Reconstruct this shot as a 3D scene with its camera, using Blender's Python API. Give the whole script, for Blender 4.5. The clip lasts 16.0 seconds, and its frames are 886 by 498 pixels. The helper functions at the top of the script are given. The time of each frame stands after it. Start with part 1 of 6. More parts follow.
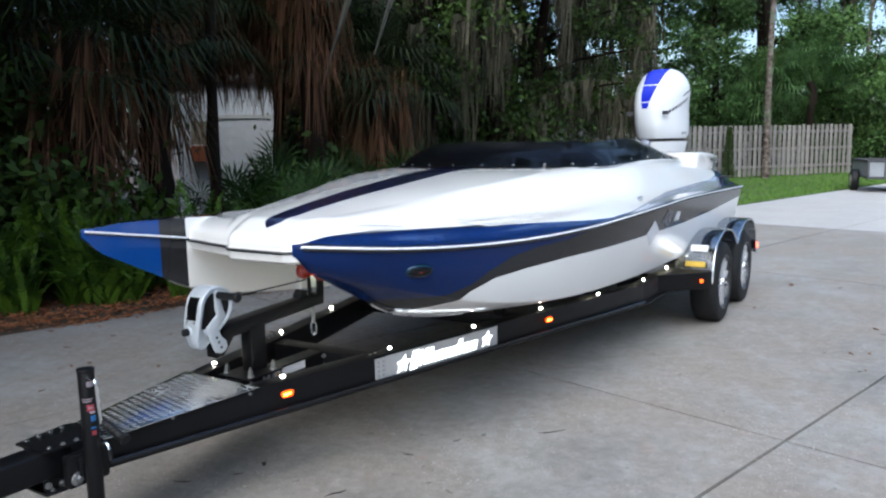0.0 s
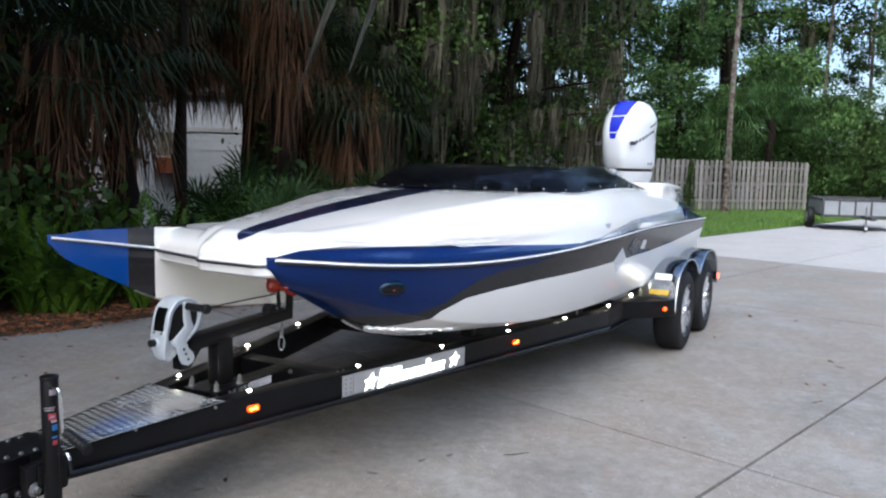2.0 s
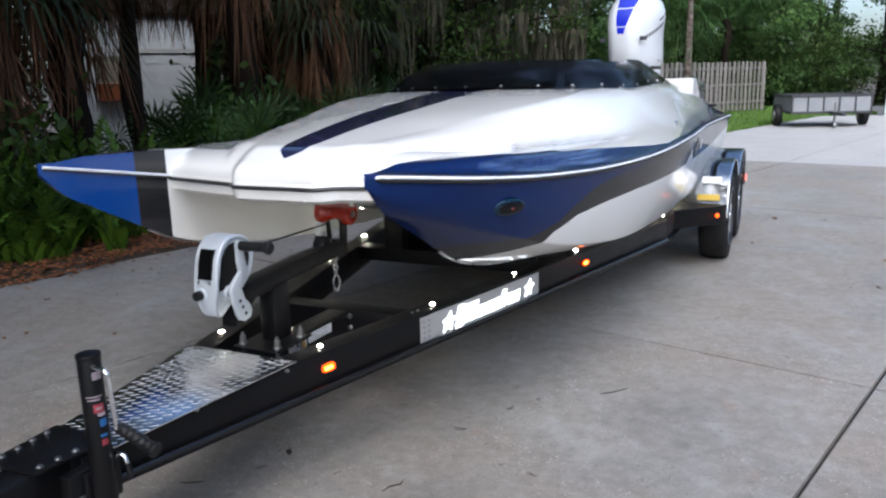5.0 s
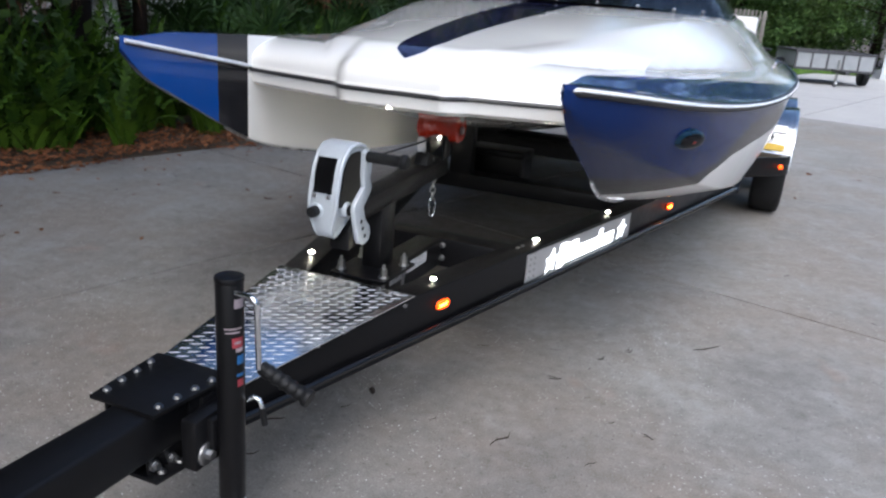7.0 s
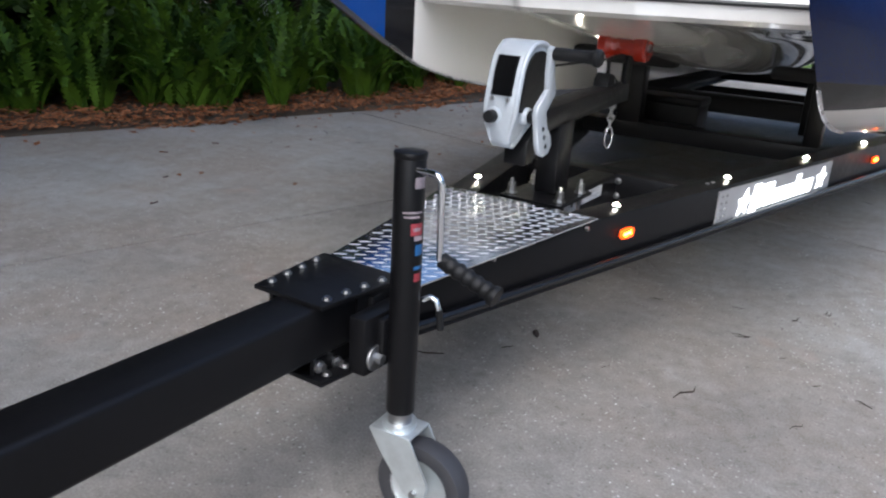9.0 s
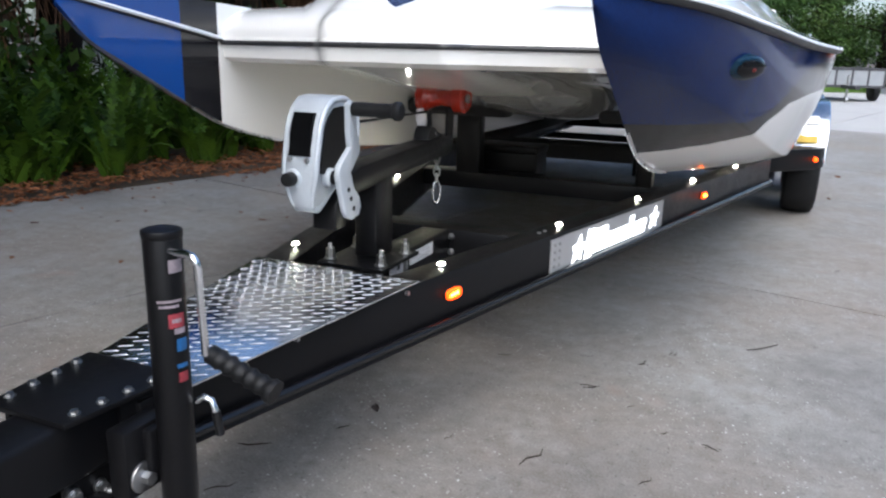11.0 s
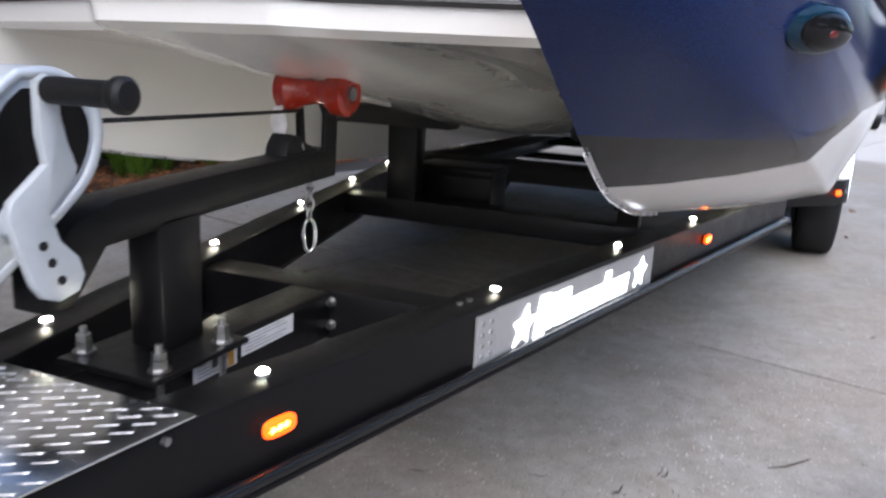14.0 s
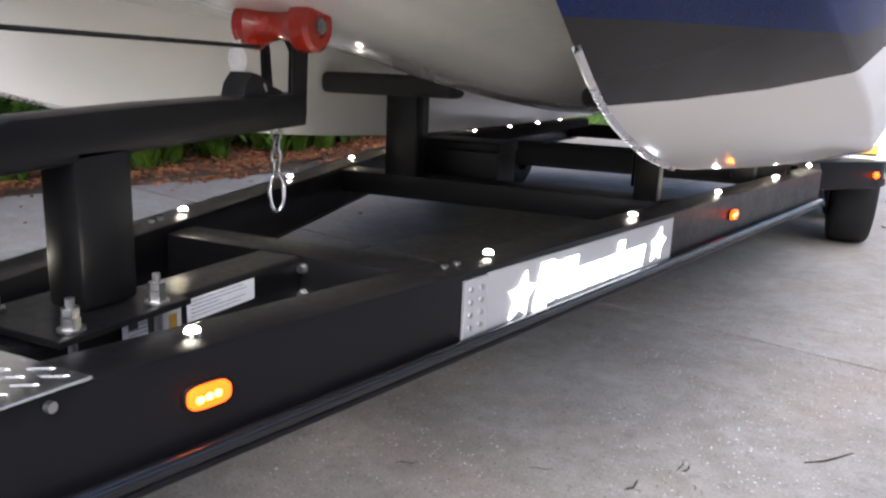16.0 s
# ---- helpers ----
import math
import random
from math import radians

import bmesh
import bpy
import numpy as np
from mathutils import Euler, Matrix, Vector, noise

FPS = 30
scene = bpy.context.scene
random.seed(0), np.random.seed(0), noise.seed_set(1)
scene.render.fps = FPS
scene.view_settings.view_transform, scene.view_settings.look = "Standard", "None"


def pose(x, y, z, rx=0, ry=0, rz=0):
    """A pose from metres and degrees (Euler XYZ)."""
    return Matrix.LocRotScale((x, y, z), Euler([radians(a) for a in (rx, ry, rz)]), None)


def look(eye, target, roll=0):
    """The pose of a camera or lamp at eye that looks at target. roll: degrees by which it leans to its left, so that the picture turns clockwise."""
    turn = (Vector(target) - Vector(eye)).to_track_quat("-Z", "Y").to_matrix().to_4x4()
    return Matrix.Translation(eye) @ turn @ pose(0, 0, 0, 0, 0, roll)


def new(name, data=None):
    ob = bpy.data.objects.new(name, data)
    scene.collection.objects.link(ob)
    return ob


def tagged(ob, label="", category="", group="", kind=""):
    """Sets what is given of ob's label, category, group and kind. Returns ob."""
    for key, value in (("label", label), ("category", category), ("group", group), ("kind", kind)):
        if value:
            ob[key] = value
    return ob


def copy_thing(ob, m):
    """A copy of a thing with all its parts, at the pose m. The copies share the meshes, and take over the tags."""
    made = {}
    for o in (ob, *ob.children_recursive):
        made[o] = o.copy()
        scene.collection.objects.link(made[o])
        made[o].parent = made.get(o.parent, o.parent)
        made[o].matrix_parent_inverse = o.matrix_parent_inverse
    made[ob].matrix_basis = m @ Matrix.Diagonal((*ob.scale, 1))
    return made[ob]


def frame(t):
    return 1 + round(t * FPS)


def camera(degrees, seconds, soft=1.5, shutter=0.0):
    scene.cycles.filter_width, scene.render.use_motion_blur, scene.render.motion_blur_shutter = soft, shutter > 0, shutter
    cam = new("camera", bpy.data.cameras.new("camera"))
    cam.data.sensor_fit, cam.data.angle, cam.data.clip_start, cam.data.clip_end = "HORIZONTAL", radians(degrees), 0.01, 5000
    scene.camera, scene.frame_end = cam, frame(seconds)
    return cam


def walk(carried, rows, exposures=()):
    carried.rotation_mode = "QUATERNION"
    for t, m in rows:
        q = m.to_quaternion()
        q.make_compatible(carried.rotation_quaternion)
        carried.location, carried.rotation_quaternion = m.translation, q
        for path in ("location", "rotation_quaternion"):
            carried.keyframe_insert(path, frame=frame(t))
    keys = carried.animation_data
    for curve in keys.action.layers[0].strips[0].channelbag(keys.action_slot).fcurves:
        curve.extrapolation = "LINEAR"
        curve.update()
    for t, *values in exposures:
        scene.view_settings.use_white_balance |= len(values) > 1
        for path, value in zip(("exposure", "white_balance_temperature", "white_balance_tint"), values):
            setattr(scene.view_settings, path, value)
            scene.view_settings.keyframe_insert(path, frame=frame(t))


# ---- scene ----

# ================= camera =================
EXPOSURES = [(0.0, 1.13, 5650, 4), (1.5, 1.14, 5720, 6), (3.5, 1.14, 5780, 9), (6.0, 0.98, 5750, 7), (8.0, 1.08, 5800, 9), (10.5, 1.29, 5780, 7), (11.0, 1.19, 5780, 7), (13.0, 1.15, 5780, 7), (14.0, 1.36, 5850, 11), (15.0, 1.45, 5900, 13), (16.0, 1.66, 5950, 13)]
cam = camera(60.60, 16.0, soft=2.2, shutter=0.5)
PATH = [
    (0.0, 2.5510, -1.4689, 1.5043, 81.989, 1.105, 31.916),
    (0.5, 2.5536, -1.5059, 1.5088, 82.651, 0.789, 31.082),
    (1.0, 2.5423, -1.5191, 1.4973, 82.444, -0.239, 30.961),
    (1.5, 2.5329, -1.5094, 1.4945, 82.818, -0.869, 29.949),
    (2.0, 2.5226, -1.5090, 1.4918, 83.687, -1.230, 29.390),
    (2.5, 2.4535, -1.4557, 1.4684, 83.324, -1.662, 30.656),
    (3.0, 2.2689, -1.2895, 1.4259, 83.551, -2.209, 33.135),
    (3.5, 2.0932, -1.1945, 1.3615, 81.383, -2.287, 35.164),
    (3.7, 2.0639, -1.1927, 1.3398, 81.121, -1.909, 33.282),
    (5.8, 1.2822, -1.2167, 1.3988, 75.682, -1.066, 21.812),
    (6.0, 1.1739, -1.2268, 1.3621, 75.579, -2.367, 21.036),
    (6.5, 1.0991, -1.2140, 1.3359, 73.595, -3.073, 22.045),
    (7.0, 1.0647, -1.1174, 1.2962, 72.066, -4.083, 23.481),
    (7.5, 1.0005, -0.9259, 1.2382, 69.503, -3.223, 27.879),
    (8.0, 0.9047, -0.8760, 1.1076, 68.372, -3.385, 31.231),
    (8.2, 0.8975, -1.0433, 1.0676, 69.544, -3.382, 34.728),
    (10.3, 0.9029, -0.8913, 1.0126, 74.226, -2.583, 27.165),
    (10.5, 0.9138, -0.8304, 1.0110, 76.102, -2.838, 25.848),
    (11.0, 0.9569, -0.8078, 1.0178, 75.365, -1.279, 23.585),
    (11.5, 0.9722, -0.7841, 1.0006, 74.403, -1.526, 22.487),
    (12.0, 1.0165, -0.6926, 1.0279, 72.892, -3.024, 22.770),
    (12.5, 0.9925, -0.5694, 1.0152, 71.351, -3.582, 21.223),
    (13.0, 0.9412, -0.3613, 1.0033, 69.874, -1.636, 20.480),
    (13.5, 0.9205, -0.1152, 0.9692, 72.060, -2.235, 25.933),
    (14.0, 0.8538, 0.0421, 0.9341, 76.711, -2.855, 23.410),
    (14.5, 0.8552, 0.1598, 0.8521, 81.191, -3.280, 24.943),
    (15.0, 0.8414, 0.2112, 0.8194, 82.199, -2.505, 24.464),
    (15.5, 0.8369, 0.2239, 0.8093, 79.866, -2.151, 24.480),
    (16.0, 0.8583, 0.2289, 0.8077, 77.078, -2.270, 25.189),
]
walk(cam, [(t, pose(*p)) for t, *p in PATH], EXPOSURES)
# ---- camera end ----

# ================= light =================
world = bpy.data.worlds.new("evening_sky")
scene.world = world
world.use_nodes = True
wn, wl = world.node_tree.nodes, world.node_tree.links
sky = wn.new("ShaderNodeTexSky")
sky.sky_type = "NISHITA"
sky.sun_disc = False
SUN_EL, SUN_ROT = 50.0, 165.5
sky.sun_elevation, sky.sun_rotation = radians(SUN_EL), radians(SUN_ROT)
sky.dust_density = 4.0
wn["Background"].inputs["Strength"].default_value = 0.15
wl.new(sky.outputs["Color"], wn["Background"].inputs["Color"])
sun = new("sun", bpy.data.lights.new("sun", "SUN"))
sun.data.energy, sun.data.angle, sun.data.color = 1.5, radians(70), (1.0, 0.97, 0.94)
sun.matrix_world = look((2.2, -8.5, 10.5), (0, 0, 0))


# ================= mesh helpers =================
def part(name, bm, mat, parent=None, label="", smooth=None):
    """One bmesh as one mesh object under parent."""
    me = bpy.data.meshes.new(name)
    bm.to_mesh(me)
    bm.free()
    mats = mat if isinstance(mat, (list, tuple)) else [mat]
    for m in mats:
        me.materials.append(m)
    if smooth is not None:
        me.shade_smooth()
        me.set_sharp_from_angle(angle=radians(smooth))
    ob = new(name, me)
    ob.parent = parent
    if label:
        tagged(ob, label)
    return ob


def thing(name, label, category, group="", kind="", at=(0, 0, 0), turn=0):
    ob = new(name)
    ob.matrix_basis = pose(*at, 0, 0, turn)
    ob.empty_display_size = 0.1
    return tagged(ob, label, category, group, kind)


def box(bm, lo, hi, bevel=0.0, m=None, seg=2):
    """An axis-aligned box, its edges rounded by bevel, moved by m."""
    c = [(a + b) / 2 for a, b in zip(lo, hi)]
    d = [abs(b - a) for a, b in zip(lo, hi)]
    g = bmesh.ops.create_cube(bm, size=1, matrix=Matrix.Translation(c) @ Matrix.Diagonal((*d, 1)))
    vs = g["verts"]
    if bevel:
        es = list({e for v in vs for e in v.link_edges})
        r = bmesh.ops.bevel(bm, geom=es, offset=bevel, segments=seg, affect="EDGES", profile=0.5)
        vs = list({v for f in r["faces"] for v in f.verts} | {v for v in vs if v.is_valid})
    if m is not None:
        bmesh.ops.transform(bm, matrix=m, verts=[v for v in vs if v.is_valid])
    return bm


def rod(bm, p, q, r, seg=16, r2=None, bevel=0.0):
    """A round bar from p to q."""
    p, q = Vector(p), Vector(q)
    d = q - p
    m = Matrix.Translation((p + q) / 2) @ d.to_track_quat("Z", "Y").to_matrix().to_4x4()
    g = bmesh.ops.create_cone(bm, cap_ends=True, segments=seg, radius1=r, radius2=r if r2 is None else r2, depth=d.length, matrix=m)
    if bevel:
        es = list({e for v in g["verts"] for e in v.link_edges if all(len(f.verts) > 4 or len(f.verts) == 4 for f in e.link_faces) and any(len(f.verts) > 4 for f in e.link_faces)})
        bmesh.ops.bevel(bm, geom=es, offset=bevel, segments=2, affect="EDGES", profile=0.5)
    return bm


def sweep(bm, pts, r, seg=8, caps=True, flat=1.0):
    """A tube along pts, r a radius or one for each point."""
    pts = [Vector(p) for p in pts]
    rings = []
    up = Vector((0, 0, 1))
    for i, p in enumerate(pts):
        d = (pts[min(i + 1, len(pts) - 1)] - pts[max(i - 1, 0)]).normalized()
        a = d.cross(up)
        a = a.normalized() if a.length > 1e-3 else d.cross(Vector((1, 0, 0))).normalized()
        b = a.cross(d)
        up = b if abs(d.z) > 0.9 else Vector((0, 0, 1))
        ri = r[i] if isinstance(r, (list, tuple)) else r
        rings.append([bm.verts.new(p + a * ri * math.cos(t) + b * ri * flat * math.sin(t)) for t in (2 * math.pi * k / seg for k in range(seg))])
    for u, v in zip(rings, rings[1:]):
        for k in range(seg):
            bm.faces.new((u[k], u[(k + 1) % seg], v[(k + 1) % seg], v[k]))
    if caps:
        bm.faces.new(rings[0][::-1])
        bm.faces.new(rings[-1])
    return bm


def prism(bm, outline, axis, lo, hi, bevel=0.0):
    """A flat outline of (u, v) pairs pushed from lo to hi along axis x, y or z."""
    def at(u, v, w):
        return {"x": (w, u, v), "y": (u, w, v), "z": (u, v, w)}[axis]
    a = [bm.verts.new(at(u, v, lo)) for u, v in outline]
    b = [bm.verts.new(at(u, v, hi)) for u, v in outline]
    fs = [bm.faces.new(a), bm.faces.new(b[::-1])]
    n = len(a)
    for i in range(n):
        fs.append(bm.faces.new((a[i], b[i], b[(i + 1) % n], a[(i + 1) % n])))
    bmesh.ops.recalc_face_normals(bm, faces=fs)
    if bevel:
        es = list({e for f in fs[:2] for e in f.edges})
        bmesh.ops.bevel(bm, geom=es, offset=bevel, segments=2, affect="EDGES", profile=0.5)
    return bm


def grid(bm, rows, mat=0, flip=False):
    """Faces between rows of points; a row's points may coincide."""
    vs = [[bm.verts.new(p) for p in r] for r in rows]
    for a, b in zip(vs, vs[1:]):
        for i in range(len(a) - 1):
            q = (a[i], a[i + 1], b[i + 1], b[i])
            f = bm.faces.new(q[::-1] if flip else q)
            f.material_index = mat
    return vs


def ring(bm, c, normal, r, thick, tall=1.0, n=20):
    nrm = Vector(normal).normalized()
    a = nrm.cross(Vector((0, 0, 1)))
    a = a.normalized() if a.length > 1e-3 else Vector((1, 0, 0))
    b = a.cross(nrm).normalized()
    rows = []
    for i in range(n + 1):
        t = 2 * math.pi * i / n
        ctr = Vector(c) + a * r * math.cos(t) + b * r * tall * math.sin(t)
        d = (a * math.cos(t) + b * math.sin(t)).normalized()
        rows.append([tuple(ctr + d * thick * math.cos(p) + nrm * thick * math.sin(p)) for p in (2 * math.pi * k / 8 for k in range(9))])
    grid(bm, rows)
    bmesh.ops.remove_doubles(bm, verts=bm.verts, dist=0.00005)
    return bm


def curve(ks, kv):
    """A smooth curve through the knots."""
    ks, kv = np.array(ks, float), np.array(kv, float)
    d = np.gradient(kv, ks)

    def f(y):
        i = min(max(int(np.searchsorted(ks, y)) - 1, 0), len(ks) - 2)
        h = ks[i + 1] - ks[i]
        s = min(max((y - ks[i]) / h, 0.0), 1.0)
        return float((2 * s**3 - 3 * s**2 + 1) * kv[i] + (s**3 - 2 * s**2 + s) * h * d[i] + (3 * s**2 - 2 * s**3) * kv[i + 1] + (s**3 - s**2) * h * d[i + 1])
    return f


def smooth01(t):
    t = min(max(t, 0.0), 1.0)
    return t * t * (3 - 2 * t)


# ================= materials =================
class Mat:
    """A node material under construction."""
    def __init__(self, name, color=(0.5, 0.5, 0.5), rough=0.5, metal=0.0, **more):
        self.m = bpy.data.materials.new(name)
        self.m.use_nodes = True
        self.n, self.l = self.m.node_tree.nodes, self.m.node_tree.links
        self.b = self.n["Principled BSDF"]
        self.set("Base Color", (*color, 1)), self.set("Roughness", rough), self.set("Metallic", metal)
        for k, v in more.items():
            self.set(k.replace("_", " "), v)

    def set(self, k, v):
        if isinstance(v, bpy.types.NodeSocket):
            self.l.new(v, self.b.inputs[k])
        else:
            self.b.inputs[k].default_value = v

    def coords(self, kind="Object"):
        if kind == "World":
            return self.n.new("ShaderNodeNewGeometry").outputs["Position"]
        return self.n.new("ShaderNodeTexCoord").outputs[kind]

    def noise(self, scale, detail=4, rough=0.6, vec=None, kind="Object"):
        t = self.n.new("ShaderNodeTexNoise")
        t.inputs["Scale"].default_value, t.inputs["Detail"].default_value, t.inputs["Roughness"].default_value = scale, detail, rough
        self.l.new(vec or self.coords(kind), t.inputs["Vector"])
        return t.outputs["Fac"]

    def ramp(self, fac, stops, mode="LINEAR"):
        r = self.n.new("ShaderNodeValToRGB")
        r.color_ramp.interpolation = mode
        e = r.color_ramp.elements
        for i, (p, c) in enumerate(stops):
            x = e[i] if i < 2 else e.new(p)
            x.position = p
            x.color = (*c, 1) if isinstance(c, (tuple, list)) else (c, c, c, 1)
        self.l.new(fac, r.inputs["Fac"])
        return r.outputs["Color"]

    def mix(self, fac, a, b, kind="MIX"):
        x = self.n.new("ShaderNodeMix")
        x.data_type, x.blend_type = "RGBA", kind
        for s, v in ((x.inputs[0], fac), (x.inputs[6], a), (x.inputs[7], b)):
            if isinstance(v, bpy.types.NodeSocket):
                self.l.new(v, s)
            else:
                s.default_value = (*v, 1) if isinstance(v, tuple) else v
        return x.outputs[2]

    def math(self, op, a, b=0.0, c=0.0):
        x = self.n.new("ShaderNodeMath")
        x.operation = op
        for s, v in zip(x.inputs, (a, b, c)):
            if isinstance(v, bpy.types.NodeSocket):
                self.l.new(v, s)
            else:
                s.default_value = v
        return x.outputs[0]

    def xyz(self, vec):
        s = self.n.new("ShaderNodeSeparateXYZ")
        self.l.new(vec, s.inputs[0])
        return s.outputs

    def bump(self, height, strength=0.3, dist=0.01):
        x = self.n.new("ShaderNodeBump")
        x.inputs["Strength"].default_value, x.inputs["Distance"].default_value = strength, dist
        self.l.new(height, x.inputs["Height"])
        self.l.new(x.outputs["Normal"], self.b.inputs["Normal"])
        return self

    def table(self, fac, lo, hi, pairs):
        """A piecewise line through (input, value) pairs; values 0 to 2."""
        f = self.math("DIVIDE", self.math("SUBTRACT", fac, lo), hi - lo)
        r = self.ramp(f, [((p - lo) / (hi - lo), v / 2) for p, v in pairs])
        return self.math("MULTIPLY", r, 2.0)


def plain(name, color, rough=0.5, metal=0.0, vary=0.12, scale=30, bump=0.0, **more):
    """A material with light wear: colour and roughness wander at two scales."""
    m = Mat(name, color, rough, metal, **more)
    f = m.mix(0.5, m.noise(scale, 3), m.noise(scale * 0.12, 4))
    dark, light = tuple(c * (1 - vary) for c in color), tuple(min(c * (1 + vary), 1) for c in color)
    m.set("Base Color", m.ramp(f, [(0.3, dark), (0.7, light)]))
    m.set("Roughness", m.ramp(f, [(0.3, max(rough - 0.08, 0.02)), (0.7, min(rough + 0.1, 1))]))
    if bump:
        m.bump(m.noise(scale * 3, 3), bump, 0.004)
    return m.m


def glow(name, color, strength, base=(0.8, 0.8, 0.8)):
    m = Mat(name, base, 0.2)
    m.set("Emission Color", (*color, 1)), m.set("Emission Strength", strength)
    return m.m


BLUE, BLACKP, WHITEP = (0.004, 0.020, 0.115), (0.012, 0.012, 0.014), (0.74, 0.73, 0.705)

black_paint = plain("black_satin_paint", (0.0045, 0.0044, 0.005), 0.36, vary=0.2, scale=60, bump=0.012, Specular_IOR_Level=0.19)
gloss_black = plain("gloss_black_paint", (0.006, 0.006, 0.007), 0.14, vary=0.2, scale=40)
black_rubber = plain("black_rubber", (0.006, 0.006, 0.0065), 0.5, vary=0.2, scale=80, bump=0.1, Specular_IOR_Level=0.25)
black_carpet = plain("black_carpet", (0.015, 0.015, 0.016), 0.95, vary=0.3, scale=200, bump=0.5)
zinc = plain("zinc_plated_steel", (0.38, 0.38, 0.38), 0.35, 1.0, scale=120)
chrome = plain("polished_steel", (0.72, 0.73, 0.75), 0.08, 1.0, vary=0.05)
alu = plain("brushed_aluminium", (0.62, 0.62, 0.63), 0.28, 1.0, vary=0.1, scale=100)
red_roller = plain("red_polyurethane", (0.30, 0.020, 0.008), 0.25, vary=0.3, scale=18, Coat_Weight=0.4)
white_gel = plain("white_gelcoat", WHITEP, 0.16, vary=0.02, Coat_Weight=1.0, Coat_Roughness=0.015)
amber = glow("amber_lens", (1.0, 0.055, 0.0), 2.0, (0.7, 0.13, 0.005))
amber_core = glow("amber_bulb", (1.0, 0.17, 0.003), 75.0, (0.8, 0.25, 0.01))
red_lens = glow("red_lens", (1.0, 0.08, 0.03), 4.0, (0.6, 0.05, 0.02))
led = glow("warm_white_led", (1.0, 0.88, 0.64), 130.0)

m = Mat("concrete", (0.33, 0.32, 0.30), 0.85)
w = m.coords("World")


def specks(m, w, scale, size, share):
    """A mask of scattered round specks."""
    v = m.n.new("ShaderNodeTexVoronoi")
    v.inputs["Scale"].default_value = scale
    m.l.new(w, v.inputs["Vector"])
    near = m.math("LESS_THAN", v.outputs["Distance"], size)
    sep = m.n.new("ShaderNodeSeparateColor")
    m.l.new(v.outputs["Color"], sep.inputs[0])
    return m.math("MULTIPLY", near, m.math("GREATER_THAN", sep.outputs[0], 1 - share))


big, mid, fine = m.noise(0.35, 4, 0.6, w), m.noise(1.9, 8, 0.74, w), m.noise(160, 3, 0.7, w)
c1 = m.ramp(m.mix(0.55, big, mid), [(0.37, (0.088, 0.076, 0.062)), (0.45, (0.165, 0.152, 0.135)), (0.53, (0.252, 0.240, 0.224)), (0.63, (0.345, 0.335, 0.322))])
patch = m.ramp(m.noise(1.7, 4, 0.6, w), [(0.38, 0.0), (0.58, 1.0)])
brown = m.ramp(m.noise(0.9, 6, 0.68, w), [(0.42, 0.0), (0.60, 1.0)])
c1 = m.mix(m.math("MULTIPLY", brown, 0.80), c1, (0.192, 0.146, 0.104))
damp = m.ramp(m.noise(0.55, 6, 0.7, w), [(0.54, 0.0), (0.66, 1.0)])
c1 = m.mix(m.math("MULTIPLY", damp, 0.45), c1, (0.095, 0.080, 0.064))
pale = m.ramp(m.noise(3.1, 6, 0.7, w), [(0.55, 0.0), (0.72, 1.0)])
c1 = m.mix(m.math("MULTIPLY", pale, 0.45), c1, (0.37, 0.37, 0.355))
rust = m.ramp(m.noise(2.2, 3, 0.5, w), [(0.65, 0.0), (0.76, 1.0)])
c1 = m.mix(m.math("MULTIPLY", rust, 0.55), c1, (0.30, 0.15, 0.085))
grit = m.ramp(m.noise(14, 5, 0.7, w), [(0.36, (0.105, 0.098, 0.088)), (0.5, (0.21, 0.202, 0.19)), (0.64, (0.33, 0.322, 0.31))])
c1 = m.mix(0.26, c1, grit)
c1 = m.mix(0.22, c1, m.ramp(fine, [(0.34, (0.06, 0.058, 0.054)), (0.5, (0.21, 0.206, 0.198)), (0.66, (0.42, 0.41, 0.40))]))
c1 = m.mix(m.math("MULTIPLY", m.ramp(m.noise(30, 3, 0.6, w), [(0.28, 1.0), (0.42, 0.0)]), 0.45), c1, (0.09, 0.082, 0.072))
c1 = m.mix(m.math("MULTIPLY", m.math("MULTIPLY", specks(m, w, 95, 0.30, 0.14), patch), 0.6), c1, (0.50, 0.49, 0.47))
c1 = m.mix(m.math("MULTIPLY", m.math("MULTIPLY", specks(m, w, 60, 0.20, 0.07), patch), 0.9), c1, (0.58, 0.57, 0.56))
c1 = m.mix(m.math("MULTIPLY", specks(m, w, 70, 0.26, 0.08), 0.5), c1, (0.055, 0.048, 0.042))
m.set("Base Color", c1)
m.set("Roughness", m.ramp(mid, [(0.3, 0.62), (0.7, 0.88)]))
m.bump(m.mix(0.5, fine, m.noise(45, 3, 0.6, w)), 0.18, 0.002)
concrete = m.m
# Paler colour for the far slabs, standing in for sky glare off concrete.
far_sheen_concrete = plain("sky_sheen_concrete", (0.33, 0.324, 0.315), 0.8, vary=0.16, scale=9, bump=0.1)
soil = plain("dark_soil", (0.05, 0.035, 0.022), 0.95, vary=0.4, scale=8, bump=0.5)


# ================= ground =================
def ground():
    bm = bmesh.new()
    grid(bm, [[(-600, y, -0.06), (600, y, -0.06)] for y in (-600, 600)], flip=True)
    ob = part("ground", bm, soil)
    tagged(ob, "dark sandy soil under leaf litter", "ground", kind="structure")


# driveway slabs lie in a grid turned against the trailer
AX, AY = Vector((0.9645, -0.264, 0)), Vector((0.264, 0.9645, 0))


def slab_point(u, v, z):
    return AX * u + AY * v + Vector((0, 0, z))


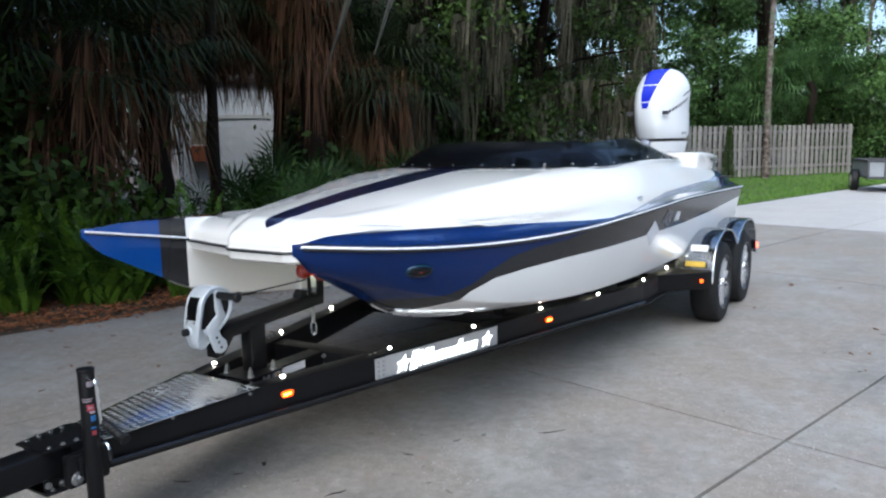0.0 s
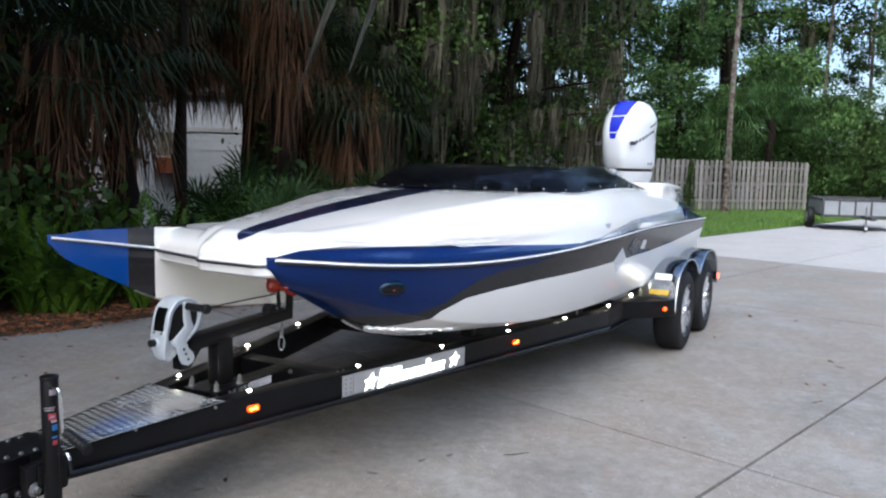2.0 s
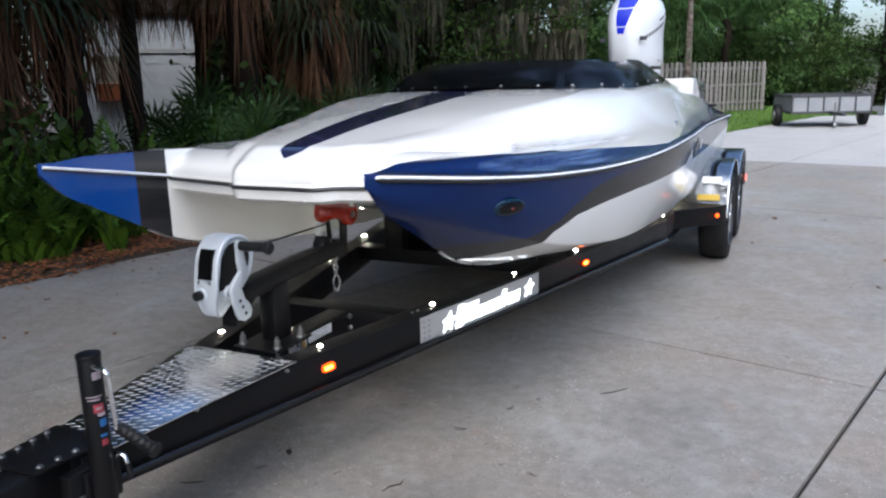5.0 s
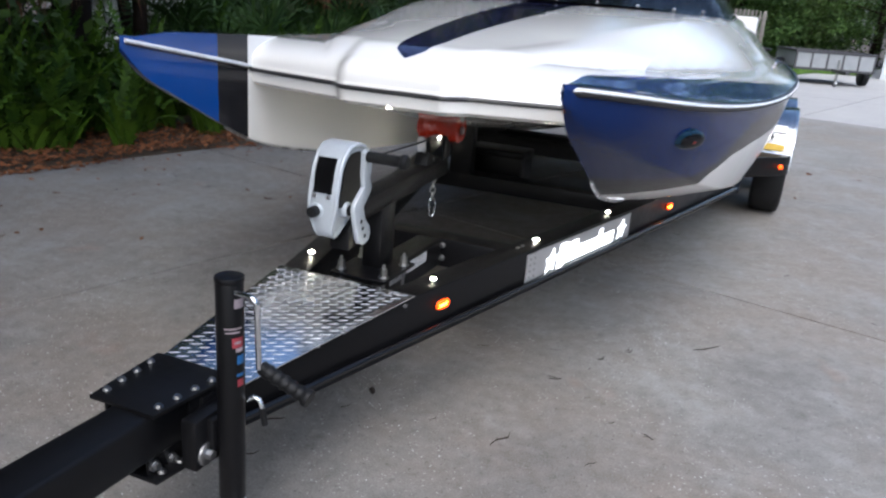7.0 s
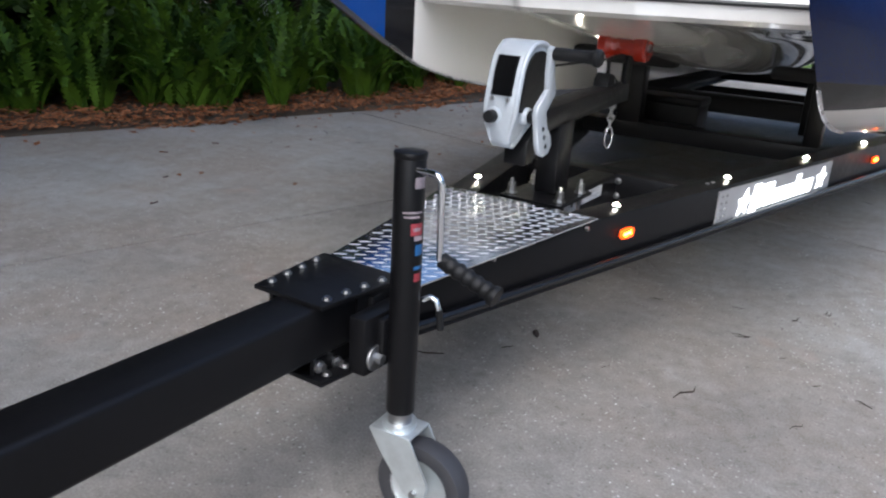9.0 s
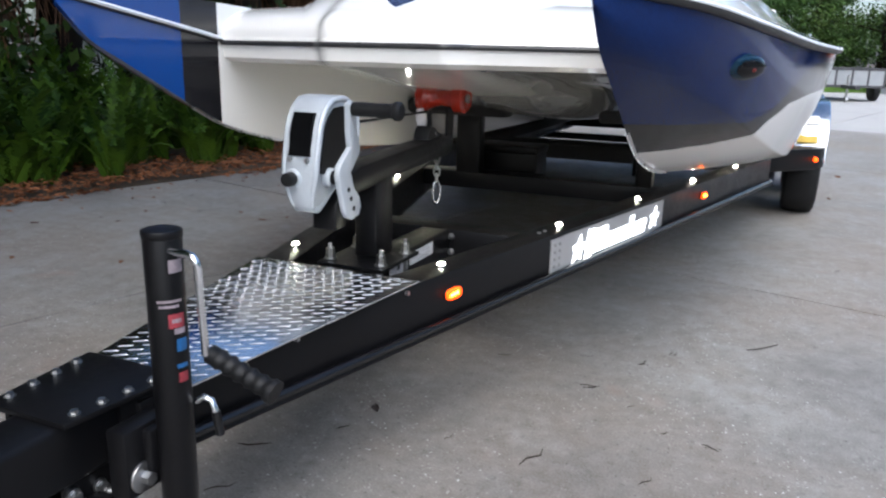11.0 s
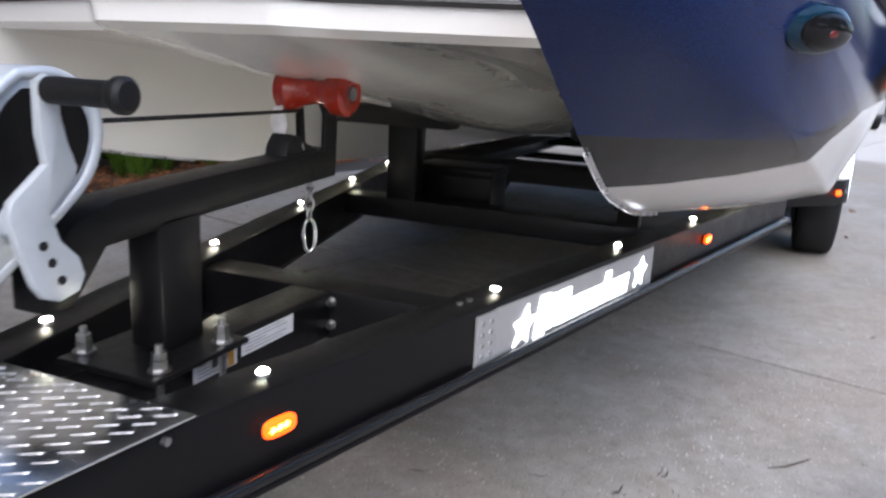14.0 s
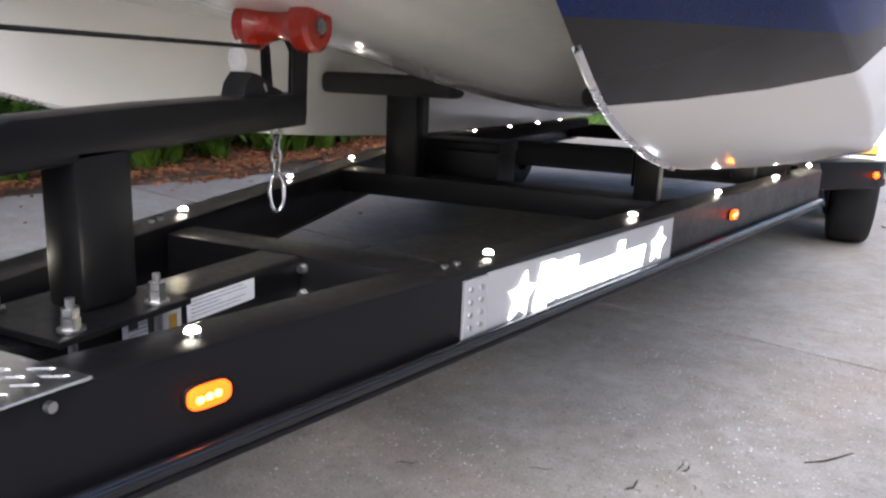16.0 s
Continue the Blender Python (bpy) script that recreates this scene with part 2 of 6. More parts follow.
def driveway():
    bm = bmesh.new()
    box(bm, (-3.55, -14, -0.055), (22, 40, -0.02))
    drive = part("driveway", bm, plain("joint_filler", (0.025, 0.022, 0.02), 0.95))
    tagged(drive, "weathered grey concrete driveway with saw-cut joints", "driveway", kind="structure")
    us = [1.34 + 3.1 * i for i in range(-2, 8)]
    vs = [2.93 + 4.6 * j for j in range(-5, 9)]
    for ua, u1 in zip(us, us[1:]):
        for v0, v1 in zip(vs, vs[1:]):
            u0 = ua
            if u0 < -4:
                u0 = -4.10 if v1 < 8 else -5.0
            g = 0.0095
            out = [(u0 + g, v0 + g), (u1 - g, v0 + g), (u1 - g, v1 - g), (u0 + g, v1 - g)]
            bm = bmesh.new()
            a = [bm.verts.new(slab_point(u, v, 0)) for u, v in out]
            f = bm.faces.new(a)
            r = bmesh.ops.extrude_face_region(bm, geom=[f])
            for e in r["geom"]:
                if isinstance(e, bmesh.types.BMVert):
                    e.co.z -= 0.05
            bmesh.ops.recalc_face_normals(bm, faces=bm.faces)
            part("slab", bm, far_sheen_concrete if v0 > 11 else concrete, drive)


ground()
driveway()


# ================= boat =================
rail_x = curve([.548, .75, 1, 1.4, 1.9, 2.5, 3.2, 4, 5, 6.4], [.645, .797, .893, .99, 1.08, 1.14, 1.155, 1.13, 1.11, 1.09])
rail_z = curve([.548, 1, 1.5, 2, 3, 4, 5, 6.4], [1.136, 1.088, 1.058, 1.05, 1.063, 1.066, 1.05, 1.02])
chine_x = curve([.548, .7, .9, 1.28, 1.9, 3, 4, 6.4], [.645, .735, .81, .91, .985, 1.03, 1.03, 1.0])
chine_z = curve([.548, .7, .9, 1.28, 1.9, 3, 4, 6.4], [1.10, 1.02, .95, .83, .715, .63, .6, .6])
keel_z = curve([.548, .63, .75, .9, 1.12, 1.35, 1.67, 2.2, 2.8, 4, 6.4], [1.115, 1.035, .97, .893, .785, .72, .663, .605, .57, .55, .55])
WALL = 0.64
NOSE = 0.548
crown_z = curve([.52, .8, 1.1, 1.5, 2.2, 3, 4.5, 6.4], [.005, .034, .054, .058, .056, .05, .045, .03])
hump_z = curve([1.0, 1.07, 1.2, 1.35, 1.65, 2.1, 2.55, 3.2, 4.2, 5.2, 6.0, 6.4], [1.125, 1.150, 1.175, 1.199, 1.239, 1.287, 1.328, 1.355, 1.365, 1.345, 1.30, 1.26])
hump_in = curve([1.0, 1.2, 1.4, 1.8, 2.2, 3.2, 4.5, 6.4], [.14, .20, .27, .39, .52, .68, .74, .72])
hump_out = curve([1.0, 1.2, 1.4, 1.8, 2.2, 3.2, 4.5, 6.4], [.245, .36, .46, .68, .88, 1.03, 1.02, .99])


def front_y(x):
    x = abs(x)
    return 0.985 + 0.052 * smooth01((x - 0.165) / 0.075) + (0.11 * (x - 0.21) / 0.43 if x > 0.21 else 0)


def deck_z(x, y):
    """The deck: a cambered hood with a crease on each side, falling to flat side decks."""
    x = abs(x)
    xr = rail_x(y)
    side = smooth01((xr - x) / 0.16) * crown_z(y)
    z = rail_z(y) + 0.012 + side
    xc, xo = hump_in(y) + 0.045, hump_out(y)
    camber = 0.024 * smooth01((y - 1.0) / 0.6)
    if x <= xc:
        return max(z, hump_z(y) - camber * (x / xc) ** 2)
    if x >= xo:
        return z
    t = (x - xc) / (xo - xc)
    front = 1 - max(0.0, 1 - t ** 2.2) ** 0.5
    back = 0.55 * t + 0.45 * t * t * (3 - 2 * t)
    k = smooth01((y - 1.3) / 0.9)
    return z + max(hump_z(y) - camber - z, 0) * (1 - front - (back - front) * k)


def center_z(x, y):
    z0 = 1.045
    return z0 + (deck_z(x, y) - z0) * min(1.0, max(0.0, (y - front_y(x)) / 0.15)) ** 0.36 if y < front_y(x) + 0.15 else deck_z(x, y)


def livery_side():
    m = Mat("hull_side_livery", WHITEP, 0.1, 0.0, Specular_IOR_Level=0.18)
    p = m.xyz(m.coords())
    y, z = p[1], p[2]
    wob = m.math("MULTIPLY", m.math("SUBTRACT", m.noise(300, 2), 0.5), 0.002)
    wb = m.table(y, 0.5, 6.5, [(.5, .70), (1.1, .768), (1.18, .792), (1.24, .812), (1.28, .832), (1.32, .862), (1.46, .903), (1.7, .916), (2.05, .920), (2.6, .910), (3.2, .902), (4.2, .885), (5.0, .89), (6.4, .93)])
    bb = m.table(y, 0.5, 6.5, [(.5, .866), (1.1, .866), (1.2, .868), (1.32, .898), (1.41, .941), (1.56, .987), (1.76, 1.009), (2.0, 1.013), (2.24, 1.032), (2.6, 1.08), (6.4, 1.2)])
    zz = m.math("ADD", z, wob)
    white, blue = m.math("LESS_THAN", zz, wb), m.math("GREATER_THAN", zz, bb)
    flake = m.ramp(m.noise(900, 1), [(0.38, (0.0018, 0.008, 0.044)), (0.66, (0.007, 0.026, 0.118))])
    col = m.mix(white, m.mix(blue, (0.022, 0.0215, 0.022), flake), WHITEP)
    m.set("Base Color", col)
    m.set("Roughness", m.ramp(m.noise(3, 3), [(0.3, 0.08), (0.7, 0.16)]))
    return m.m


def livery_wall():
    m = Mat("tunnel_wall_livery", WHITEP, 0.1, 0.0, Specular_IOR_Level=0.4)
    y = m.xyz(m.coords())[1]
    # Wall blue painted brighter than the outer side's, for the light falling on it.
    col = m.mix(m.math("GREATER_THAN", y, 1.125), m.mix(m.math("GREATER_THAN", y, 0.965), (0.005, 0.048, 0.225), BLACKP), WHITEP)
    m.set("Base Color", col)
    m.set("Roughness", m.ramp(m.noise(3, 3), [(0.3, 0.08), (0.7, 0.16)]))
    return m.m


def livery_deck():
    m = Mat("deck_livery", WHITEP, 0.1, 0.0, Coat_Weight=0.6, Coat_Roughness=0.02)
    p = m.xyz(m.coords())
    x, y = m.math("ABSOLUTE", p[0]), p[1]
    edge = m.table(y, 0.5, 6.5, [(.5, .5), (.965, .6), (.985, .70), (1.2, .79), (1.6, .90), (2.1, 1.02), (2.6, 1.13), (2.9, 1.2), (5.6, 1.2), (5.9, 1.0), (6.3, .80), (6.5, .80)])
    blue = m.math("GREATER_THAN", x, edge)
    back = m.table(x, 0.5, 1.2, [(.5, 1.125), (.64, 1.125), (.65, 1.17), (.67, 1.26), (.70, 1.36), (.76, 1.5), (1.2, 1.7)])
    black = m.math("MULTIPLY", m.math("LESS_THAN", y, back), m.math("GREATER_THAN", y, 0.965))
    black = m.math("MULTIPLY", black, m.math("GREATER_THAN", x, 0.6))
    half = m.table(y, 0.5, 6.5, [(.5, 0), (1.065, 0), (1.10, .05), (1.2, .068), (1.5, .085), (1.9, .112), (2.8, .14), (6.5, .14)])
    stripe = m.math("MULTIPLY", m.math("LESS_THAN", m.math("ABSOLUTE", p[0]), half), m.math("LESS_THAN", y, 2.8))
    rim = m.table(y, 0.5, 6.5, [(.5, 2), (2.55, 2), (2.6, 1.125), (3.2, 1.138), (4, 1.113), (5, 1.093), (6.4, 1.07), (6.5, 1.07)])
    grey = m.table(y, 0.5, 6.5, [(.5, 2), (2.75, 2), (2.8, 1.14), (3.3, 1.09), (4, 1.02), (5, 0.98), (5.7, .95), (6.5, .85)])
    blue = m.math("MAXIMUM", blue, m.math("GREATER_THAN", x, rim))
    isgrey = m.math("GREATER_THAN", x, grey)
    col = m.mix(blue, m.mix(isgrey, m.mix(black, m.mix(stripe, WHITEP, (0.012, 0.014, 0.05)), BLACKP), (0.34, 0.36, 0.42)), BLUE)
    m.set("Base Color", col)
    m.set("Roughness", m.ramp(m.noise(3, 3), [(0.3, 0.08), (0.7, 0.16)]))
    return m.m


def stations(a, b, n, power=1.0):
    return [a + (b - a) * (i / n) ** power for i in range(n + 1)]


def stern(y, z):
    """The transom leans: low points end further forward."""
    return y - max(0, (y - 5.2) / 1.2) * 0.22 * max(0, (1.03 - z) / 0.5)


def boat():
    ob = thing("speedboat", "white tunnel-hull speedboat with blue bow tips and black swooshes", "boat")
    side, wall, deckm = livery_side(), livery_wall(), livery_deck()
    ys = stations(NOSE, 6.4, 70, 1.6)
    for s in (1, -1):
        bm = bmesh.new()
        rows, walls = [], []
        for y in ys:
            R, C, K = Vector((rail_x(y), 0, rail_z(y))), Vector((chine_x(y), 0, chine_z(y))), Vector((WALL, 0, keel_z(y)))
            pts = []
            for k in range(9):
                t = k / 7.4 if k < 7 else 1 - (8 - k) * 0.006 / (R - C).length
                q = R.lerp(C, t)
                q.x += 0.018 * math.sin(math.pi * t) * min(1, (y - .52) / .8)
                pts.append(q)
            for k in range(1, 5):
                t = (k - 1) / 3 if k > 1 else 0.006 / max(0.02, (C - K).length)
                q = C.lerp(K, t)
                q.z -= 0.012 * math.sin(math.pi * t) * min(1, (y - .52) / .8)
                pts.append(q)
            pts[8] = C.lerp((pts[7] + pts[9]) / 2, 0.45)
            # a tight rounded chine, softer towards the entry
            ctrl = C + (C - (R + K) / 2) * 0.55
            edge = 0.22 + 0.78 * smooth01((y - 0.68) / 0.42)
            for k in range(13):
                t = k / 12
                q = R * (1 - t) ** 2 + ctrl * 2 * t * (1 - t) + K * t * t
                pts[k] = q.lerp(pts[k], edge)
            rows.append([(s * q.x, stern(y, q.z), q.z) for q in pts])
            zt = deck_z(WALL, y)
            walls.append([(s * WALL, stern(y, keel_z(y) + (zt - keel_z(y)) * k / 4), keel_z(y) + (zt - keel_z(y)) * k / 4) for k in range(5)])
        grid(bm, rows, 0, flip=s < 0)
        grid(bm, walls, 1, flip=s < 0)
        bm.faces.new([bm.verts.new(p) for p in rows[-1] + walls[-1][1:]])
        bmesh.ops.remove_doubles(bm, verts=bm.verts, dist=0.0008)
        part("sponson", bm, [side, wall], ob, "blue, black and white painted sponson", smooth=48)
        # rub rail with a white insert
        bm = bmesh.new()
        pts = [(s * (rail_x(y) + 0.004), y, rail_z(y)) for y in ys if y > .57]
        sweep(bm, [(s * (WALL - 0.004), 1.14, 1.035), (s * (WALL - 0.006), .85, 1.083), (s * .638, .566, 1.131)] + pts, [0.007, 0.007, 0.008] + [0.0125] * len(pts), 8)
        part("rub_rail", bm, plain("black_vinyl", (0.02, 0.02, 0.022), 0.45), ob, "black vinyl rub rail", smooth=50)
        bm = bmesh.new()
        sweep(bm, [(s * (WALL - 0.004), 1.14, 1.038), (s * (WALL - 0.011), 1.08, 1.049), (s * (WALL - 0.010), .85, 1.087), (s * .634, .564, 1.134)] + [(s * (rail_x(y) + 0.011), y - 0.004, rail_z(y) + 0.003) for y in ys if y > .575], 0.0062, 6, True, 1.0)
        part("rub_rail_insert", bm, plain("white_vinyl", (0.72, 0.74, 0.76), 0.3), ob, "white rub rail insert", smooth=50)
        # sponson deck
        bm = bmesh.new()
        rows = []
        for y in ys:
            a, b = WALL, rail_x(y)
            rows.append([(s * (a + (b - a) * k / 10), y, deck_z(a + (b - a) * k / 10, y)) for k in range(11)] + [(s * b, y, rail_z(y))])
        grid(bm, rows, 0, flip=s > 0)
        bmesh.ops.remove_doubles(bm, verts=bm.verts, dist=0.0008)
        part("side_deck", bm, deckm, ob, smooth=40)
    # centre deck
    bm = bmesh.new()
    n = 96
    rows = []
    for j in range(90):
        t = (j / 89) ** 1.9
        row = []
        for i in range(n + 1):
            x = -WALL + 2 * WALL * i / n
            y = front_y(x) + (6.38 - front_y(x)) * t
            row.append((x, y, center_z(x, y)))
        rows.append(row)
    grid(bm, rows, 0)
    lip = []
    for dz, dy in ((1.045, 0.0), (1.034, -0.006), (1.022, -0.006), (1.012, -0.002), (0.985, 0.004), (0.972, 0.03)):
        lip.append([(-WALL + 2 * WALL * i / n, front_y(-WALL + 2 * WALL * i / n) + dy, dz) for i in range(n + 1)])
    grid(bm, lip, 1, flip=True)
    part("center_deck", bm, [deckm, white_gel], ob, smooth=40)
    bm = bmesh.new()
    sweep(bm, [(-WALL + 2 * WALL * i / n, front_y(-WALL + 2 * WALL * i / n) - 0.007, 1.028) for i in range(n + 1)], 0.008, 6)
    part("lip_molding", bm, bpy.data.materials["black_vinyl"], ob, "black vinyl edge moulding", smooth=50)
    # tunnel roof with the centre pod
    pod = curve([1.0, 1.3, 1.55, 1.8, 2.25, 2.85, 6.4], [.972, .905, .862, .832, .768, .71, .66])
    roof = curve([1.0, 1.5, 3, 6.4], [.972, .945, .90, .86])
    bm = bmesh.new()
    rows = []
    for j in range(40):
        t = (j / 39) ** 1.5
        row = []
        for i in range(n + 1):
            x = -WALL + 2 * WALL * i / n
            y = front_y(x) + 0.03 + (6.2 - front_y(x)) * t
            k = 1 - smooth01((abs(x) - 0.03) / 0.42)
            yy = y - front_y(x) + 0.97
            row.append((x, y, roof(yy) + (pod(yy) - roof(yy)) * k))
        rows.append(row)
    grid(bm, rows, 0, flip=True)
    part("tunnel_roof", bm, white_gel, ob, "white gelcoat tunnel roof with a rounded pod", smooth=60)
    bm = bmesh.new()
    box(bm, (-1.05, 6.30, 0.72), (1.05, 6.36, 1.0))
    part("transom", bm, white_gel, ob)
    windshield(ob)


def cockpit(ob):
    """Dash, steering wheel and two bucket seats behind the screen."""
    bm = bmesh.new()
    prism(bm, [(3.55, 1.35), (3.75, 1.46), (3.95, 1.45), (4.0, 1.36)], "x", -0.6, 0.6, 0.02)
    part("dashboard", bm, black_carpet, ob, smooth=40)
    bm = bmesh.new()
    ring(bm, (0.33, 4.06, 1.385), (0, 1, 0.35), 0.11, 0.012, 1.0, 28)
    for a in (30, 150, 270):
        rod(bm, (0.33, 4.06, 1.385), (0.33 + 0.10 * math.cos(radians(a)), 4.06 - 0.03 * math.sin(radians(a)), 1.385 + 0.095 * math.sin(radians(a))), 0.008, 8)
    part("steering_wheel", bm, black_rubber, ob, "black steering wheel", smooth=50)
    grey = plain("seat_vinyl", (0.30, 0.31, 0.34), 0.45, vary=0.2, scale=12)
    for x in (-0.36, 0.36):
        bm = bmesh.new()
        box(bm, (x - 0.20, 4.98, 1.33), (x + 0.20, 5.10, 1.455), 0.035, None, 3)
        a = part("seat", bm, black_rubber, ob, "black bucket seat with pale bolsters", smooth=50)
        for d in (-1, 1):
            bm = bmesh.new()
            sweep(bm, [(x + d * 0.21, 4.70, 1.35), (x + d * 0.22, 4.86, 1.40), (x + d * 0.20, 5.02, 1.46), (x + d * 0.15, 5.06, 1.475)], [0.025, 0.035, 0.035, 0.02], 8)
            part("bolster", bm, grey, a, smooth=60)


def windshield(ob):
    tint = plain("smoked_acrylic", (0.006, 0.006, 0.009), 0.04, vary=0.1, Transmission_Weight=0.3, IOR=1.2)
    def base(t):
        a = math.pi * t
        return Vector((0.79 * math.cos(a), 3.60 - 0.93 * math.sin(a) ** 0.85, 0))
    rows_lo, rows_hi = [], []
    path = [Vector((0.74 + 0.05 * i / 10, 5.7 - 2.10 * i / 10, 0)) for i in range(10)] + [base(i / 24) for i in range(25)] + [Vector((-0.79 + 0.005 * (i + 1), 3.60 + 2.10 * (i + 1) / 10, 0)) for i in range(10)]
    for p in path:
        z = deck_z(p.x, p.y) - 0.01
        up = 0.175 * smooth01((5.9 - p.y) / 1.5)
        rows_lo.append((p.x, p.y, z))
        rows_hi.append((p.x * 0.80, p.y + 0.60 * max(0, (3.7 - p.y) / 1.3) + 0.02, z + up))
    bm = bmesh.new()
    mid = [tuple((np.array(a) * 0.5 + np.array(b) * 0.5) + np.array((0.01 * np.sign(a[0]), -0.01, 0.012))) for a, b in zip(rows_lo, rows_hi)]
    grid(bm, [rows_lo, mid, rows_hi], 0)
    bmesh.ops.solidify(bm, geom=bm.faces[:], thickness=0.006)
    part("windshield", bm, tint, ob, "smoked black wraparound windscreen", smooth=40)
    bm = bmesh.new()
    sweep(bm, rows_lo, 0.011, 6)
    part("windshield_trim", bm, black_rubber, ob, smooth=60)
    # dark cockpit well inside the screen
    bm = bmesh.new()
    out = [(x * 0.93, y + 0.03) for x, y, z in rows_lo]
    fan = [bm.verts.new((x, y, deck_z(x, y) + 0.012)) for x, y in out]
    bm.faces.new(fan)
    part("cockpit_floor", bm, black_carpet, ob, "dark cockpit well")
    cockpit(ob)
    for i in range(4, len(path) - 4, 2):
        a, b = Vector(rows_lo[i]), Vector(rows_hi[i])
        q = a.lerp(b, 0.16)
        d = Vector((q.x, q.y - 4.2, 0.12)).normalized()
        bm = bmesh.new()
        rod(bm, q - d * 0.004, q + d * 0.008, 0.008, 8)
        part("screw", bm, zinc, ob)


boat()


# ================= trailer =================
SLOPE = 0.2448
RA = math.atan(SLOPE)
BEND = 3.72
TOP, LOW = 0.487, 0.352


def rail_m(s):
    """The frame of a drawbar rail: y along it from the point of the vee."""
    return pose(0, 0, 0, 0, 0, -s * math.degrees(RA))


def trailer():
    ob = thing("boat_trailer", "black tandem-axle boat trailer with lit marker lamps", "trailer")
    L = BEND / math.cos(RA)
    for s in (1, -1):
        bm = bmesh.new()
        lo, hi = (-0.045, 0.045)
        dz = 0.0 if s > 0 else -0.0016
        prism(bm, [(0.02, LOW), (L + 0.02, LOW), (L + 0.02, TOP + dz), (0.75, TOP + dz), (0.02, TOP - 0.024 + dz)], "x", lo, hi, 0.005)
        box(bm, (-0.045 if s > 0 else -0.068, 0.10, LOW - 0.008 + dz), (0.068 if s > 0 else 0.045, L + 0.02, LOW + 0.001), 0.004)
        bmesh.ops.transform(bm, matrix=rail_m(s), verts=bm.verts)
        part("drawbar_rail", bm, black_paint, ob, smooth=40)
        bm = bmesh.new()
        sweep(bm, [rail_m(s) @ Vector((s * 0.056, d, LOW + 0.009)) for d in (0.14, 0.8, 1.6, 2.4, L + 0.01)], 0.012, 12)
        part("edge_bead", bm, gloss_black, ob, "glossy rounded bead along the rail", smooth=60)
        x0 = s * SLOPE * BEND
        bm = bmesh.new()
        box(bm, (x0 - 0.045, BEND - 0.01, LOW), (x0 + 0.045, 6.5, TOP - 0.002), 0.006)
        box(bm, (x0 - 0.078, BEND - 0.01, LOW - 0.013), (x0 + 0.078, 6.5, LOW), 0.004)
        part("frame_rail", bm, black_paint, ob, smooth=40)
    for y, z0, z1, d in ((1.42, 0.36, 0.468, 0.05), (2.50, 0.403, 0.478, 0.06), (4.1, 0.36, 0.47, 0.05), (6.4, 0.36, 0.47, 0.05)):
        w = SLOPE * min(y, BEND) - 0.04
        bm = bmesh.new()
        box(bm, (-w, y - d, z0), (w, y + d, z1), 0.005)
        part("crossmember", bm, black_paint, ob, smooth=40)
    # tongue beam, from the coupler back to the first crossmember
    bm = bmesh.new()
    box(bm, (-0.060, -2.2, 0.362), (0.042, 1.38, 0.466), 0.011, None, 3)
    a = part("tongue", bm, black_paint, ob, smooth=40)
    bm = bmesh.new()
    prism(bm, [(-0.052, -0.80), (-0.004, -0.80), (0.0, -0.655), (-0.016, -0.635), (-0.048, -0.640)], "z", 0.4655, 0.4668)
    part("tongue_label", bm, plain("yellow_sticker", (0.62, 0.50, 0.01), 0.45, vary=0.08, scale=80), a, "bright yellow warning label")
    return ob


trailer_ob = trailer()


# ---------- trailer fittings ----------
def sub(name, bm, mat, parent, label="", smooth=None):
    return part(name, bm, mat, parent, label, smooth)


def along(s, d, off, z):
    """A point d metres along a drawbar rail, off metres outward of its middle."""
    v = rail_m(s) @ Vector((s * off, d, z))
    return v


LED_Y = [0.898, 1.499, 2.092, 2.669, 3.26]
LED_BACK = [3.87, 4.47, 5.07, 5.67, 6.25]


def marker_lamps(ob):
    spots = []
    for s in (1, -1):
        for y in LED_Y[:-1]:
            spots.append((s * SLOPE * y, y, TOP))
        for y in LED_Y[-1:] + LED_BACK:
            spots.append((s * SLOPE * min(y, BEND), y, TOP - 0.002))
    for x, y, z in spots:
        bm = bmesh.new()
        rod(bm, (x, y, z - 0.004), (x, y, z + 0.006), 0.013, 14, 0.011)
        a = sub("marker_lamp", bm, chrome, ob, "small warm white led lamp")
        bm = bmesh.new()
        bmesh.ops.create_uvsphere(bm, u_segments=10, v_segments=6, radius=0.0095, matrix=Matrix.Translation((x, y, z + 0.006)) @ Matrix.Diagonal((1, 1, 0.5, 1)))
        sub("lens", bm, led, a, smooth=80)
    for s in (1, -1):
        for y in (0.884, 2.679):
            m = rail_m(s) @ Matrix.Translation((s * 0.046, y / math.cos(RA), 0.430))
            for nm, hw, hh, d0, d1, mt in (("side_lamp", 0.032, 0.0165, -0.003, 0.004, black_rubber), ("lens", 0.029, 0.0145, 0.003, 0.012, amber)):
                bm = bmesh.new()
                out = [(hw * math.copysign(abs(math.cos(q)) ** 0.6, math.cos(q)), hh * math.copysign(abs(math.sin(q)) ** 0.6, math.sin(q))) for q in (2 * math.pi * k / 28 for k in range(28))]
                prism(bm, out, "x", s * d0, s * d1, 0.0025)
                bmesh.ops.transform(bm, matrix=m, verts=bm.verts)
                a = sub(nm, bm, mt, ob if nm == "side_lamp" else a, "amber side marker lamp" if nm == "side_lamp" else "", smooth=40)
            lamp = a.parent
            for k in (-1, 0, 1):
                bm = bmesh.new()
                bmesh.ops.create_uvsphere(bm, u_segments=10, v_segments=6, radius=0.0062, matrix=m @ Matrix.Translation((s * 0.0105, 0.012 * k - 0.003, 0.001 * k)) @ Matrix.Diagonal((0.4, 1.1, 0.9, 1)))
                sub("bulb", bm, amber_core, lamp, smooth=80)


